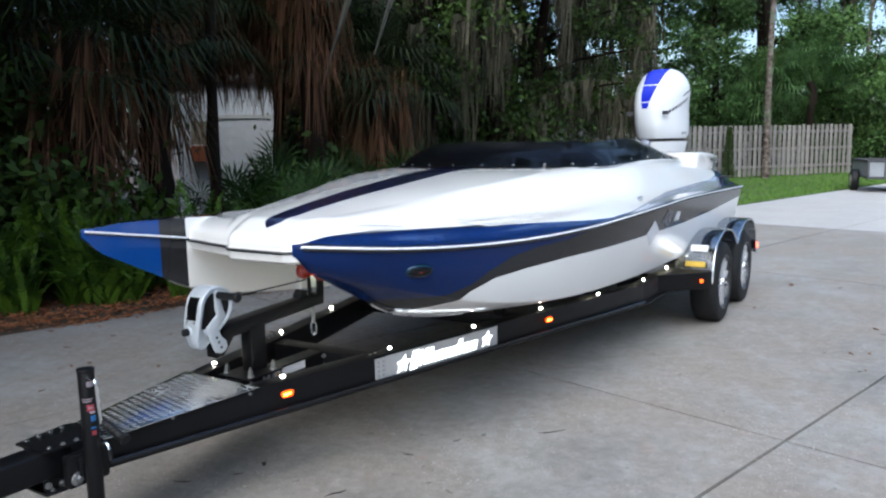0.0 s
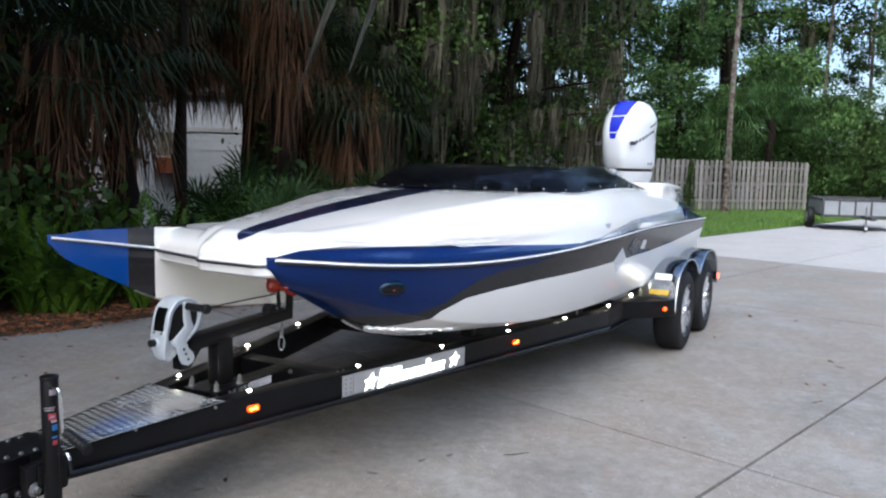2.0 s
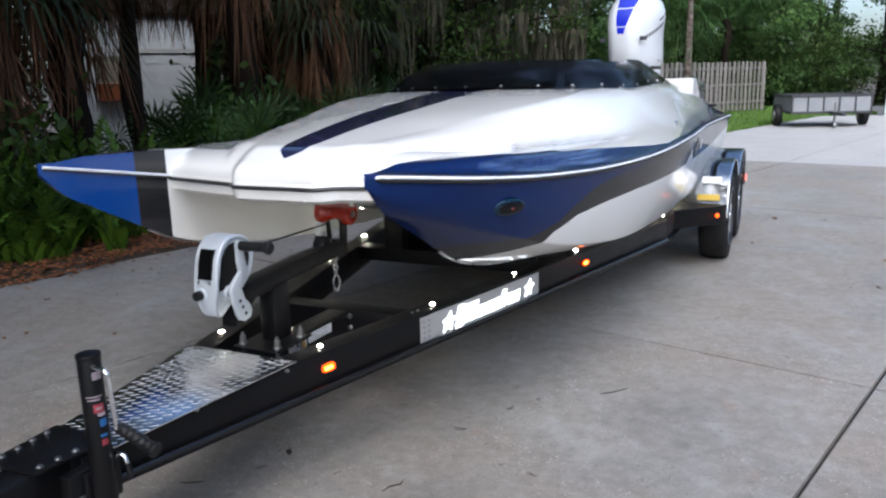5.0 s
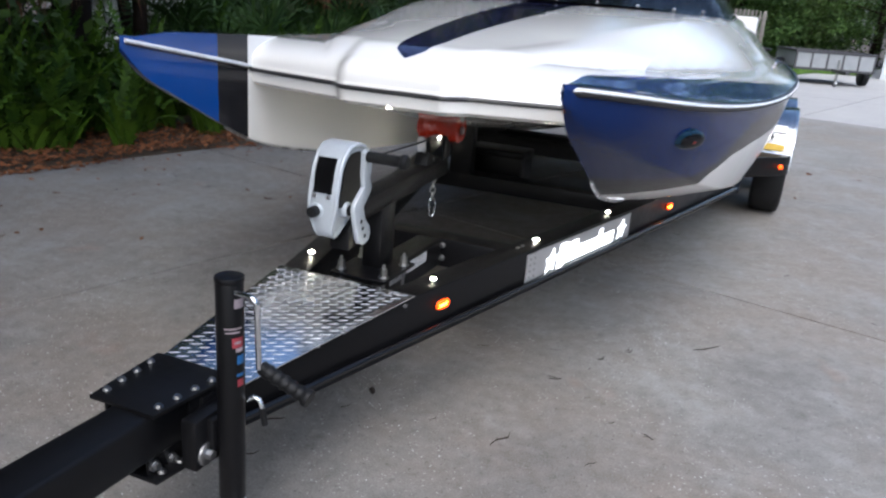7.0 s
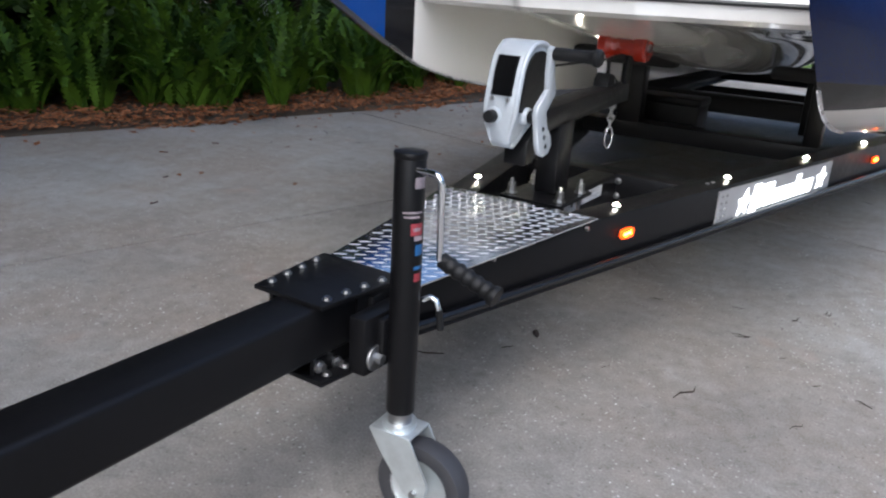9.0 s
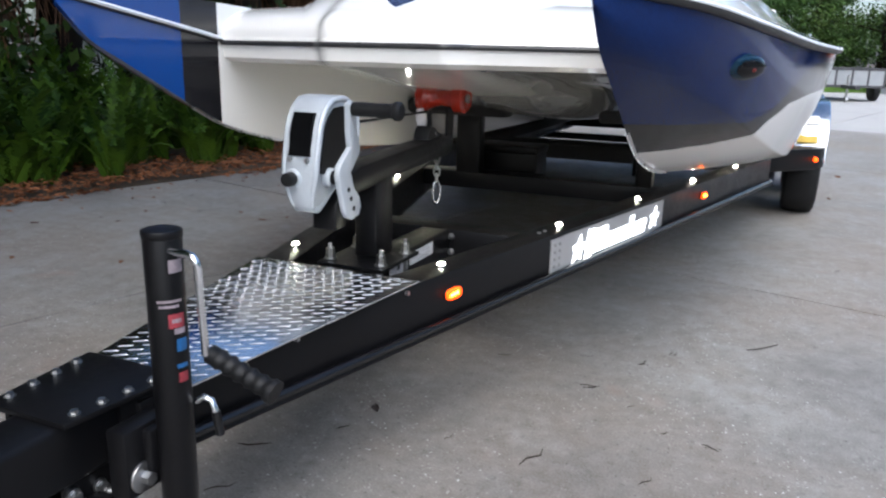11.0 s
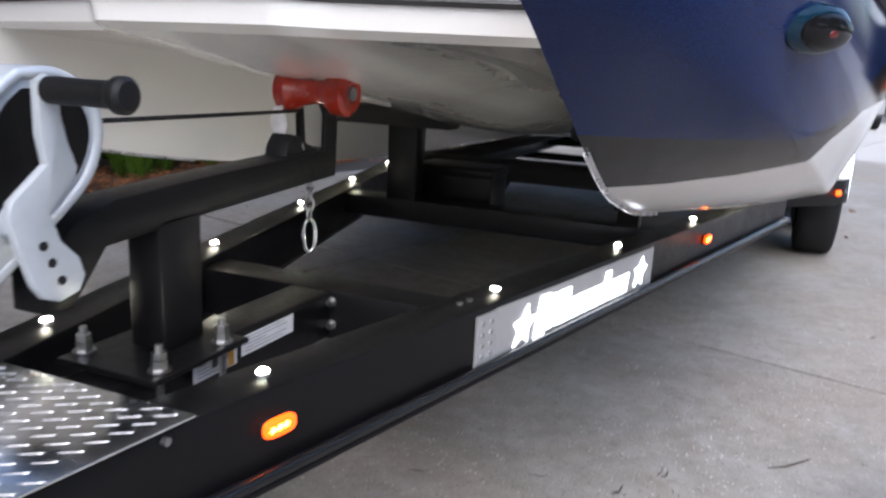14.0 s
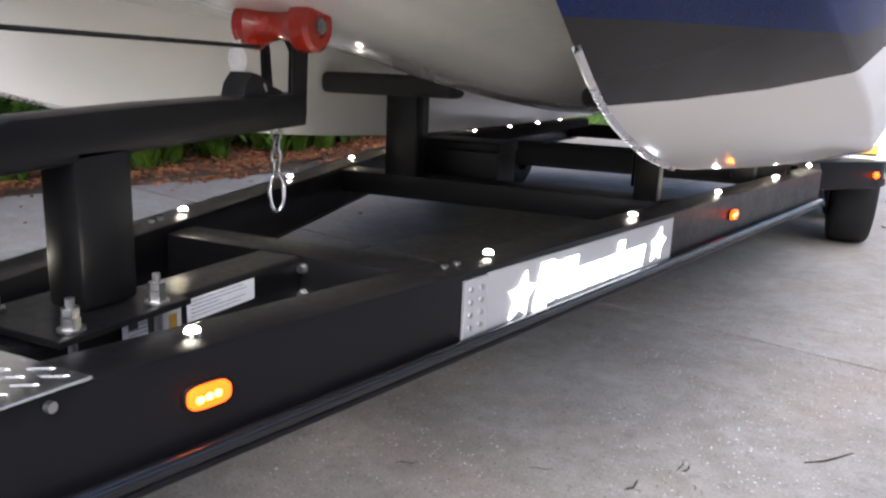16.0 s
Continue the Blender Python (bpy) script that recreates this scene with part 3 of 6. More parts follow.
def apex(ob):
    """Bolted hinge plates where the two rails meet the tongue."""
    before = set(ob.children_recursive)
    out = [(-0.085, -0.135), (0.085, -0.135), (0.108, 0.085), (-0.108, 0.085)]
    for z0, z1 in ((0.489, 0.499), (0.335, 0.345)):
        bm = bmesh.new()
        prism(bm, out, "z", z0, z1, 0.002)
        a = sub("hinge_plate", bm, black_paint, ob, smooth=40)
        for x0, x1 in ((-0.068, -0.09), (0.068, 0.09)):
            for k in range(4):
                t = (k + 0.35) / 4
                x, y = x0 + (x1 - x0) * t, -0.12 + 0.19 * t
                bm = bmesh.new()
                rod(bm, (x, y, z1 - 0.001), (x, y, z1 + 0.002), 0.0095, 14)
                rod(bm, (x, y, z1 + 0.001), (x, y, z1 + 0.007), 0.0065, 6)
                sub("bolt", bm, zinc, a)
    for s in (1, -1):
        bm = bmesh.new()
        prism(bm, [(-0.125, 0.33), (0.12, 0.345), (0.12, 0.487), (-0.125, 0.487)], "x", s * 0.052 - 0.005, s * 0.052 + 0.005, 0.002)
        box(bm, (s * 0.06 - 0.012, 0.00, 0.352), (s * 0.06 + 0.035 * s, 0.14, 0.478), 0.006)
        a = sub("hinge_cheek", bm, black_paint, ob, smooth=40)
        for y, z in ((-0.112, 0.44), (-0.112, 0.362), (-0.062, 0.425), (-0.062, 0.352)):
            bm = bmesh.new()
            rod(bm, (s * 0.056, y, z), (s * 0.062, y, z), 0.0125, 14)
            rod(bm, (s * 0.060, y, z), (s * 0.071, y, z), 0.0085, 6)
            sub("bolt", bm, zinc, a)
    for c in set(ob.children_recursive) - before:
        c.data.transform(Matrix.Translation((-0.03, 0.035, -0.024)))


def treadplate(ob):
    mat = plain("bright_tread_plate", (0.72, 0.73, 0.75), 0.22, 1.0, vary=0.06, scale=25)
    bm = bmesh.new()
    out = [(-0.118, 0.087), (0.118, 0.087), (0.232, 0.742), (-0.232, 0.742)]
    prism(bm, out, "z", 0.4885, 0.4925, 0.001)
    a = sub("tread_plate", bm, mat, ob, "bright diamond tread plate", smooth=30)
    bm = bmesh.new()
    ang = radians(32)
    c, sn = math.cos(ang), math.sin(ang)
    L, B, hgt = 0.0155, 0.0020, 0.0012
    for r in range(-20, 60):
        for q in range(-30, 40):
            u, v = 0.044 * (q + 0.5 * (r % 2)), 0.0205 * r
            x, y = u * c - v * sn, u * sn + v * c + 0.09
            if not 0.098 < y < 0.733 or abs(x) > 0.118 + (y - 0.087) / 0.655 * 0.114 - 0.012:
                continue
            pts = [(-L, 0), (-L * .5, -B), (L * .5, -B), (L, 0), (L * .5, B), (-L * .5, B)]
            lo = [bm.verts.new((x + a_ * c - b_ * sn, y + a_ * sn + b_ * c, 0.4924)) for a_, b_ in pts]
            hi = [bm.verts.new((x + a_ * 0.75 * c - b_ * 0.25 * sn, y + a_ * 0.75 * sn + b_ * 0.25 * c, 0.4924 + hgt)) for a_, b_ in pts]
            bm.faces.new(hi)
            for k in range(6):
                bm.faces.new((lo[k], lo[(k + 1) % 6], hi[(k + 1) % 6], hi[k]))
    tagged(sub("tread", bm, plain("worn_tread_bars", (0.52, 0.53, 0.55), 0.34, 1.0, vary=0.08), a), kind="stuff")
    for x, y in ((0.222, 0.70), (0.165, 0.37), (-0.222, 0.70), (-0.165, 0.37)):
        bm = bmesh.new()
        s = 1 if x > 0 else -1
        q = rail_m(s) @ Vector((s * 0.046, y / math.cos(RA) + 0.01, 0.474))
        rod(bm, q, q + Vector((s * 0.008, 0, 0)), 0.006, 8)
        sub("screw", bm, zinc, a)
    for s in (1, -1):
        for y in (1.375, 1.408):
            bm = bmesh.new()
            rod(bm, (s * SLOPE * y, y, TOP - 0.004), (s * SLOPE * y, y, TOP + 0.004), 0.007, 10)
            sub("rail_screw", bm, zinc, ob)
    # the plate falls a little towards the hinge
    for c in [a] + list(a.children):
        for v in c.data.vertices:
            v.co.z -= 0.022 * min(max((0.742 - v.co.y) / 0.655, 0), 1)


def name_plate(ob):
    """Aluminium plate on each rail: cut-out lettering, kept as plain slanted bars, with lit backing."""
    mat = plain("satin_plate", (0.62, 0.62, 0.63), 0.42, 0.8, vary=0.06, scale=80)
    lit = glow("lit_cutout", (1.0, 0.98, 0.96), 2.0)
    for s in (1, -1):
        m = rail_m(s)
        y0, y1 = 1.395 / math.cos(RA), 2.225 / math.cos(RA)
        bm = bmesh.new()
        sx = (0.046, 0.050) if s > 0 else (-0.050, -0.046)
        box(bm, (sx[0], y0 + 0.04, 0.352), (sx[1], y1, 0.476), 0.001, m)
        a = sub("name_plate", bm, mat, ob, "satin aluminium plate with bright cut-out shapes")
        bm = bmesh.new()
        box(bm, (sx[0], y0 - 0.03, 0.348), (sx[1] + 0.002 * s, y0 + 0.036, 0.474), 0.001, m)
        sub("end_bracket", bm, mat, a, "perforated end bracket")
        for k in range(2):
            for j in range(5):
                bm = bmesh.new()
                q = m @ Vector((s * 0.051, y0 - 0.012 + 0.03 * k, 0.366 + 0.0225 * j))
                rod(bm, q, q + m.to_3x3() @ Vector((s * 0.004, 0, 0)), 0.005, 8)
                sub("rivet", bm, zinc, a)
        # bars in place of the lettering
        widths = [0.040, 0.020, 0.050, 0.048, 0.034, 0.048, 0.030, 0.048, 0.034]
        u = y0 + 0.196
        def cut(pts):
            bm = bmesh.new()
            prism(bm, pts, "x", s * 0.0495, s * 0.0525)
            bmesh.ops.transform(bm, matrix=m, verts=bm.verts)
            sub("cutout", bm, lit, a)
        def star(yc, zc, r):
            cut([(yc + r * q * math.cos(t) + 0.3 * r * q * math.sin(t), zc + r * q * math.sin(t)) for q, t in ((1.0 if k % 2 == 0 else 0.5, math.pi / 2 + math.pi * k / 5) for k in range(10))])
        star(y0 + 0.150, 0.412, 0.047)
        star(y1 - 0.088, 0.418, 0.044)
        for k, wd in enumerate(widths):
            h = 0.092 if k == 0 else (0.078 if k in (1, 2, 6) else 0.050)
            lo = 0.380 if k else 0.372
            sl = 0.26
            strokes = [(-0.04 * wd, 0.42 * wd), (0.58 * wd, 1.06 * wd)] if wd > 0.03 else [(-0.1 * wd, 0.85 * wd)]
            for p, q in strokes:
                cut([(u + p, lo), (u + q, lo), (u + q + sl * h, lo + h), (u + p + sl * h, lo + h)])
            if len(strokes) > 1:
                for f in (0.0, 0.78) if k % 2 else (0.40, 0.80):
                    v0, v1 = f * h, f * h + 0.010
                    cut([(u + 0.42 * wd + sl * v0, lo + v0), (u + 0.58 * wd + sl * v0, lo + v0), (u + 0.58 * wd + sl * v1, lo + v1), (u + 0.42 * wd + sl * v1, lo + v1)])
            u += wd + 0.016


def winch_stand(ob):
    bm = bmesh.new()
    box(bm, (-0.095, 0.81, 0.471), (0.095, 1.03, 0.481), 0.002)
    a = sub("base_plate", bm, black_paint, ob)
    for x in (-0.075, 0.075):
        for y in (0.845, 0.985):
            bm = bmesh.new()
            rod(bm, (x, y, 0.37), (x, y, 0.524), 0.0058, 8)
            rod(bm, (x, y, 0.482), (x, y, 0.486), 0.017, 16)
            rod(bm, (x, y, 0.486), (x, y, 0.500), 0.0125, 6)
            rod(bm, (x, y, 0.501), (x, y, 0.512), 0.0115, 6)
            sub("stud", bm, zinc, a, smooth=30)
    bm = bmesh.new()
    box(bm, (-0.034, 0.898, 0.482), (0.034, 0.992, 0.70), 0.008)
    sub("post", bm, black_paint, ob, smooth=40)
    bm = bmesh.new()
    arm = [(0.70, 0.60), (0.74, 0.60), (0.80, 0.672), (1.02, 0.688), (1.402, 0.708), (1.406, 0.738), (1.398, 0.766), (1.05, 0.752), (0.82, 0.738), (0.75, 0.715), (0.70, 0.66)]
    prism(bm, arm, "x", -0.034, 0.034, 0.006)
    sub("winch_arm", bm, black_paint, ob, smooth=40)
    for x, out in ((0.022, [(1.358, 0.722), (1.404, 0.722), (1.410, 0.842), (1.385, 0.890), (1.350, 0.895), (1.335, 0.872), (1.362, 0.838)]), (-0.044, [(1.372, 0.722), (1.398, 0.722), (1.385, 0.842), (1.370, 0.885), (1.345, 0.885), (1.345, 0.862), (1.366, 0.838)])):
        bm = bmesh.new()
        prism(bm, out, "x", x, x + 0.010, 0.002)
        sub("roller_bracket", bm, black_paint, ob)
    # hourglass bow roller
    bm = bmesh.new()
    prof = [(-0.098, 0.0), (-0.098, 0.036), (-0.092, 0.044), (-0.062, 0.046), (-0.052, 0.040), (-0.035, 0.032), (0.0, 0.026), (0.035, 0.032), (0.048, 0.038), (0.052, 0.047), (0.060, 0.050), (0.090, 0.048), (0.098, 0.040), (0.098, 0.022), (0.094, 0.020), (0.094, 0.0)]
    rows = [[(0.82 * x + 0.020, 1.345 + 0.92 * r * math.cos(t), 0.880 + 0.92 * r * math.sin(t)) for t in (2 * math.pi * k / 28 for k in range(29))] for x, r in prof]
    grid(bm, rows)
    bmesh.ops.remove_doubles(bm, verts=bm.verts, dist=0.0001)
    r = sub("bow_roller", bm, red_roller, ob, "red polyurethane bow roller", smooth=35)
    bm = bmesh.new()
    rod(bm, (-0.070, 1.345, 0.880), (0.107, 1.345, 0.880), 0.008, 12)
    rod(bm, (0.098, 1.345, 0.880), (0.105, 1.345, 0.880), 0.014, 6)
    sub("axle", bm, zinc, r)
    # rope, hook eye and strap
    bm = bmesh.new()
    sweep(bm, [(0.0, 0.78, 0.842), (0.0, 1.05, 0.842), (0.0, 1.31, 0.842)], 0.0035, 8)
    sub("winch_rope", bm, black_rubber, ob, "thin dark winch rope", smooth=60)
    bm = bmesh.new()
    rows = [[(x + 0.016 * t, 1.285 - 0.02 * t + 0.008 * math.sin(t * 7 + x * 90), 0.850 - 0.090 * t + 0.004 * math.cos(x * 60)) for x in (-0.040, -0.035, -0.030, -0.024, -0.018, -0.013)] for t in (i / 10 for i in range(11))]
    grid(bm, rows)
    bmesh.ops.solidify(bm, geom=bm.faces[:], thickness=0.003)
    sub("strap", bm, plain("white_webbing", (0.80, 0.79, 0.79), 0.8, scale=150, bump=0.3), ob, "white webbing strap", smooth=50)
    bm = bmesh.new()
    prism(bm, [(1.240, 0.745), (1.250, 0.780), (1.268, 0.800), (1.290, 0.796), (1.325, 0.778), (1.350, 0.770), (1.365, 0.745)], "x", -0.032, 0.020, 0.006)
    sub("hook_block", bm, black_rubber, ob, smooth=40)
    bm = bmesh.new()
    ring(bm, (0.0, 1.30, 0.775), (0, 1, 0.6), 0.018, 0.004)
    sub("shackle", bm, zinc, ob, smooth=60)
    # safety chain with snap hook hanging below the arm
    bm = bmesh.new()
    z = 0.705
    for k in range(4):
        ring(bm, (0.0, 1.355, z - 0.012), (1, 0.2, 0) if k % 2 else (0, 1, 0), 0.010, 0.0028, tall=1.5)
        z -= 0.021
    sub("chain", bm, zinc, ob, smooth=60)
    bm = bmesh.new()
    ring(bm, (0.0, 1.355, 0.585), (0.75, -0.66, 0), 0.013, 0.0042, tall=2.7)
    sub("snap_hook", bm, chrome, ob, "polished snap hook", smooth=60)


def winch(ob):
    """Geared hand winch: a pale teardrop casting with black windows, a raised rim and a bent crank."""
    silver = plain("silver_cast_paint", (0.40, 0.43, 0.46), 0.34, 0.25, vary=0.07, scale=60, bump=0.03)
    outline = [(.672, .912), (.642, .890), (.620, .855), (.606, .80), (.599, .75), (.601, .70), (.611, .668), (.630, .655), (.655, .668), (.690, .700), (.735, .737), (.772, .775), (.790, .82), (.789, .86), (.766, .895), (.722, .914)]
    ks = list(range(len(outline) + 1))
    fy, fz = curve(ks, [p[0] for p in outline] + [outline[0][0]]), curve(ks, [p[1] for p in outline] + [outline[0][1]])
    fine = [(fy(len(outline) * k / 64), fz(len(outline) * k / 64)) for k in range(64)]
    XL, XR, XM = -0.034, 0.052, 0.010

    def slim(o):
        """The casting narrows towards its foot."""
        for v in o.data.vertices:
            k = smooth01((0.76 - v.co.z) / 0.11)
            v.co.x = XM + (v.co.x - XM) * (1 - 0.42 * k)
        return o

    def inset(d):
        cy, cz = 0.695, 0.80
        return [(y - (y - cy) / math.hypot(y - cy, z - cz) * d, z - (z - cz) / math.hypot(y - cy, z - cz) * d) for y, z in fine]
    bm = bmesh.new()
    prism(bm, fine, "x", XL, XR, 0.006)
    a = slim(sub("winch", bm, silver, ob, "pale silver and black hand winch", smooth=40))
    for x in (XL + 0.002, XR - 0.002):
        bm = bmesh.new()
        ring_pts = inset(0.007)
        sweep(bm, [(x, y, z) for y, z in ring_pts + ring_pts[:2]], 0.0078, 10, False)
        slim(sub("rim", bm, silver, a, smooth=60))
    # black side covers, ending in a shallow vee above the foot
    cover = [(y, max(z, 0.742 + 0.10 * abs(y - 0.665))) for y, z in inset(0.024)]
    for x0, x1 in ((XR - 0.002, XR + 0.002), (XL - 0.002, XL + 0.002)):
        bm = bmesh.new()
        prism(bm, cover, "x", x0, x1)
        sub("side_cover", bm, black_paint, a, "black side cover")
    # window in the front face
    bm = bmesh.new()
    rows = []
    for z in (0.786, 0.80, 0.82, 0.84, 0.86, 0.880):
        y = min(q[0] for q in fine if abs(q[1] - z) < 0.012) - 0.0025
        rows.append([(x, y + (0.004 if i in (0, 4) else 0), z) for i, x in enumerate((-0.022, -0.018, 0.008, 0.034, 0.038))])
    grid(bm, rows)
    bmesh.ops.solidify(bm, geom=bm.faces[:], thickness=-0.003)
    sub("front_window", bm, black_paint, a, "black front window", smooth=30)
    for x in (-0.014, 0.030):
        bm = bmesh.new()
        rod(bm, (x, 0.610, 0.777), (x, 0.594, 0.777), 0.0055, 10)
        sub("screw", bm, zinc, a)
    for c, n, nm in (((-0.006, 0.604, 0.735), (0, -1, 0), "knob"), ((0.052, 0.655, 0.735), (1, 0, 0), "crank_hub")):
        c, n = Vector(c), Vector(n)
        bm = bmesh.new()
        rod(bm, c - n * 0.01, c + n * 0.012, 0.024, 20, 0.021, 0.003)
        sub("boss", bm, silver, a, smooth=40)
        bm = bmesh.new()
        rod(bm, c + n * 0.01, c + n * (0.034 if nm == "knob" else 0.046), 0.0165, 18, 0.0155, 0.003)
        sub(nm, bm, black_rubber, a, "black rubber knob", smooth=40)
    bm = bmesh.new()
    prism(bm, [(.656, .900), (.670, .908), (.684, .897), (.685, .862), (.692, .83), (.704, .80), (.701, .788), (.662, .750), (.674, .714), (.698, .690), (.706, .665), (.696, .646), (.668, .639), (.645, .648), (.634, .664), (.617, .716), (.608, .750), (.613, .768), (.661, .806), (.655, .84)], "x", 0.092, 0.107, 0.004)
    sub("crank_arm", bm, silver, a, "silver crank arm", smooth=40)
    for y, z in ((0.648, 0.712), (0.658, 0.690), (0.670, 0.666)):
        bm = bmesh.new()
        rod(bm, (0.1055, y, z), (0.1080, y, z), 0.006, 10)
        sub("hole", bm, black_rubber, a)
    bm = bmesh.new()
    prof = [(0.106, 0.010), (0.110, 0.0155), (0.130, 0.016), (0.165, 0.0150), (0.200, 0.0155), (0.211, 0.0175), (0.214, 0.021), (0.224, 0.021), (0.229, 0.016), (0.230, 0.0)]
    grid(bm, [[(x, 0.668 + r * math.cos(t), 0.890 + r * math.sin(t)) for t in (2 * math.pi * k / 20 for k in range(21))] for x, r in prof])
    bmesh.ops.remove_doubles(bm, verts=bm.verts, dist=0.0001)
    sub("crank_grip", bm, black_rubber, a, "black rubber grip", smooth=40)
    for o in (a, *a.children_recursive):
        o.data.transform(Matrix.Translation((-0.009, 0, 0)))


def tongue_jack(ob):
    galv = plain("bright_galvanised_steel", (0.58, 0.62, 0.63), 0.38, 0.75, vary=0.15, scale=40)
    x, y = 0.150, 0.022
    bm = bmesh.new()
    rod(bm, (x, y, 0.245), (x, y, 0.752), 0.0285, 28, None, 0.003)
    rod(bm, (x, y, 0.744), (x, y, 0.757), 0.030, 28, None, 0.003)
    a = sub("tongue_jack", bm, black_paint, ob, "black swivel tongue jack with side crank", smooth=40)
    bm = bmesh.new()
    rod(bm, (x, y, 0.215), (x, y, 0.26), 0.0235, 24)
    sub("inner_tube", bm, zinc, a, smooth=40)
    bm = bmesh.new()
    # caster: a bright inverted-U bracket with a trailing rubber wheel
    m4 = Matrix.Translation((x, y, 0)) @ Matrix.Rotation(radians(4), 4, "Z")
    box(bm, (-0.046, -0.038, 0.206), (0.046, 0.038, 0.212), 0.002, m4)
    for d in (-1, 1):
        cheek = bmesh.new()
        prism(cheek, [(-0.046, 0.209), (0.046, 0.209), (0.088, 0.125), (0.082, 0.088), (0.060, 0.078), (0.038, 0.090), (-0.020, 0.165)], "y", d * 0.036 - 0.002, d * 0.036 + 0.002)
        bmesh.ops.transform(cheek, matrix=m4, verts=cheek.verts)
        sub("caster_cheek", cheek, galv, a, smooth=40)
    rod(bm, m4 @ Vector((0, 0, 0.212)), m4 @ Vector((0, 0, 0.222)), 0.034, 24)
    sub("caster_bracket", bm, galv, a, "bright galvanised caster bracket", smooth=40)
    c = m4 @ Vector((0.060, 0, 0.098))
    ax = m4.to_3x3() @ Vector((0, 1, 0))
    rx = m4.to_3x3() @ Vector((1, 0, 0))
    for nm, prof, mt, lab in (("caster_wheel", ((-0.020, 0.062), (-0.025, 0.080), (-0.022, 0.092), (-0.010, 0.096), (0.010, 0.096), (0.022, 0.092), (0.025, 0.080), (0.020, 0.062)), plain("caster_rubber", (0.03, 0.03, 0.034), 0.6, vary=0.2, scale=60), "dark rubber jack wheel"), ("caster_rim", ((-0.021, 0.064), (-0.014, 0.055), (-0.016, 0.020), (-0.024, 0.016), (-0.024, 0.0)), galv, ""), ("caster_rim", ((0.024, 0.0), (0.024, 0.016), (0.016, 0.020), (0.014, 0.055), (0.021, 0.064)), galv, "")):
        bm = bmesh.new()
        grid(bm, [[tuple(c + ax * u + rx * r * math.cos(q) + Vector((0, 0, 1)) * r * math.sin(q)) for q in (2 * math.pi * k / 36 for k in range(37))] for u, r in prof])
        bmesh.ops.remove_doubles(bm, verts=bm.verts, dist=0.0001)
        bmesh.ops.recalc_face_normals(bm, faces=bm.faces)
        sub(nm, bm, mt, a, lab, smooth=50)
    bm = bmesh.new()
    rod(bm, c - ax * 0.046, c + ax * 0.046, 0.007, 12)
    sub("caster_axle", bm, zinc, a)
    bm = bmesh.new()
    sweep(bm, [(x + 0.02, y - 0.01, 0.728)] + [(x + 0.06 + 0.016 * math.sin(t), y - 0.014, 0.712 + 0.016 * math.cos(t)) for t in (0, .5, 1.0, 1.57)] + [(x + 0.076, y - 0.012, 0.66), (x + 0.076, y - 0.008, 0.575)], 0.0062, 10)
    sub("crank", bm, chrome, a, "bright crank rod", smooth=60)
    bm = bmesh.new()
    p0, p1 = Vector((x + 0.074, y + 0.004, 0.572)), Vector((0.338, 0.028, 0.531))
    pts, rs = [], []
    for k in range(25):
        t = k / 24
        pts.append(p0.lerp(p1, t))
        rs.append(0.0150 + 0.002 * math.cos(t * 40) * (0.1 < t < 0.85) + (0.004 if t > 0.9 else 0))
    sweep(bm, pts, rs, 14)
    sub("crank_grip", bm, black_rubber, a, "ribbed black rubber grip", smooth=60)
    bm = bmesh.new()
    box(bm, (0.074, y - 0.070, 0.330), (x - 0.036, y + 0.085, 0.447), 0.006)
    box(bm, (x - 0.040, y - 0.035, 0.345), (x - 0.02, y + 0.035, 0.440), 0.006)
    sub("swivel_bracket", bm, black_paint, a, smooth=40)
    bm = bmesh.new()
    rod(bm, (0.112, y - 0.040, 0.362), (0.120, y - 0.040, 0.362), 0.026, 24, None, 0.003)
    rod(bm, (0.118, y - 0.040, 0.362), (0.134, y - 0.040, 0.362), 0.011, 6)
    sub("pivot_washer", bm, zinc, a, smooth=40)
    bm = bmesh.new()
    sweep(bm, [(x + 0.026, y + 0.02, 0.478), (x + 0.040, y + 0.024, 0.486), (x + 0.052, y + 0.026, 0.482), (x + 0.058, y + 0.027, 0.462)], 0.0055, 10)
    sub("pull_pin", bm, chrome, a, "bright pull pin", smooth=60)
    bm = bmesh.new()
    rod(bm, (x + 0.058, y + 0.027, 0.464), (x + 0.064, y + 0.028, 0.425), 0.0068, 10)
    sub("pin_sleeve", bm, black_rubber, a, smooth=60)
    # faded stickers on the tube, as plain patches
    white, redp, bluep = plain("sticker_white", (0.24, 0.20, 0.22), 0.5, vary=0.5, scale=90), plain("sticker_red", (0.22, 0.025, 0.035), 0.5, vary=0.5, scale=90), plain("sticker_blue", (0.015, 0.09, 0.24), 0.5, vary=0.5, scale=90)
    for z0, z1, a0, a1, mat in ((0.695, 0.715, -35, 12, white), (0.650, 0.654, -75, 0, white), (0.642, 0.646, -70, -10, white), (0.610, 0.632, -45, 5, redp), (0.618, 0.624, -35, -5, white), (0.600, 0.609, -30, 8, white), (0.572, 0.592, -25, 12, bluep), (0.545, 0.552, -28, 10, bluep), (0.522, 0.538, -25, 8, redp)):
        bm = bmesh.new()
        rows = [[(x + 0.0290 * math.cos(radians(q)), y + 0.0290 * math.sin(radians(q)), z) for q in (a0 + (a1 - a0) * k / 6 for k in range(7))] for z in (z0, z1)]
        grid(bm, rows)
        sub("sticker", bm, mat, a)


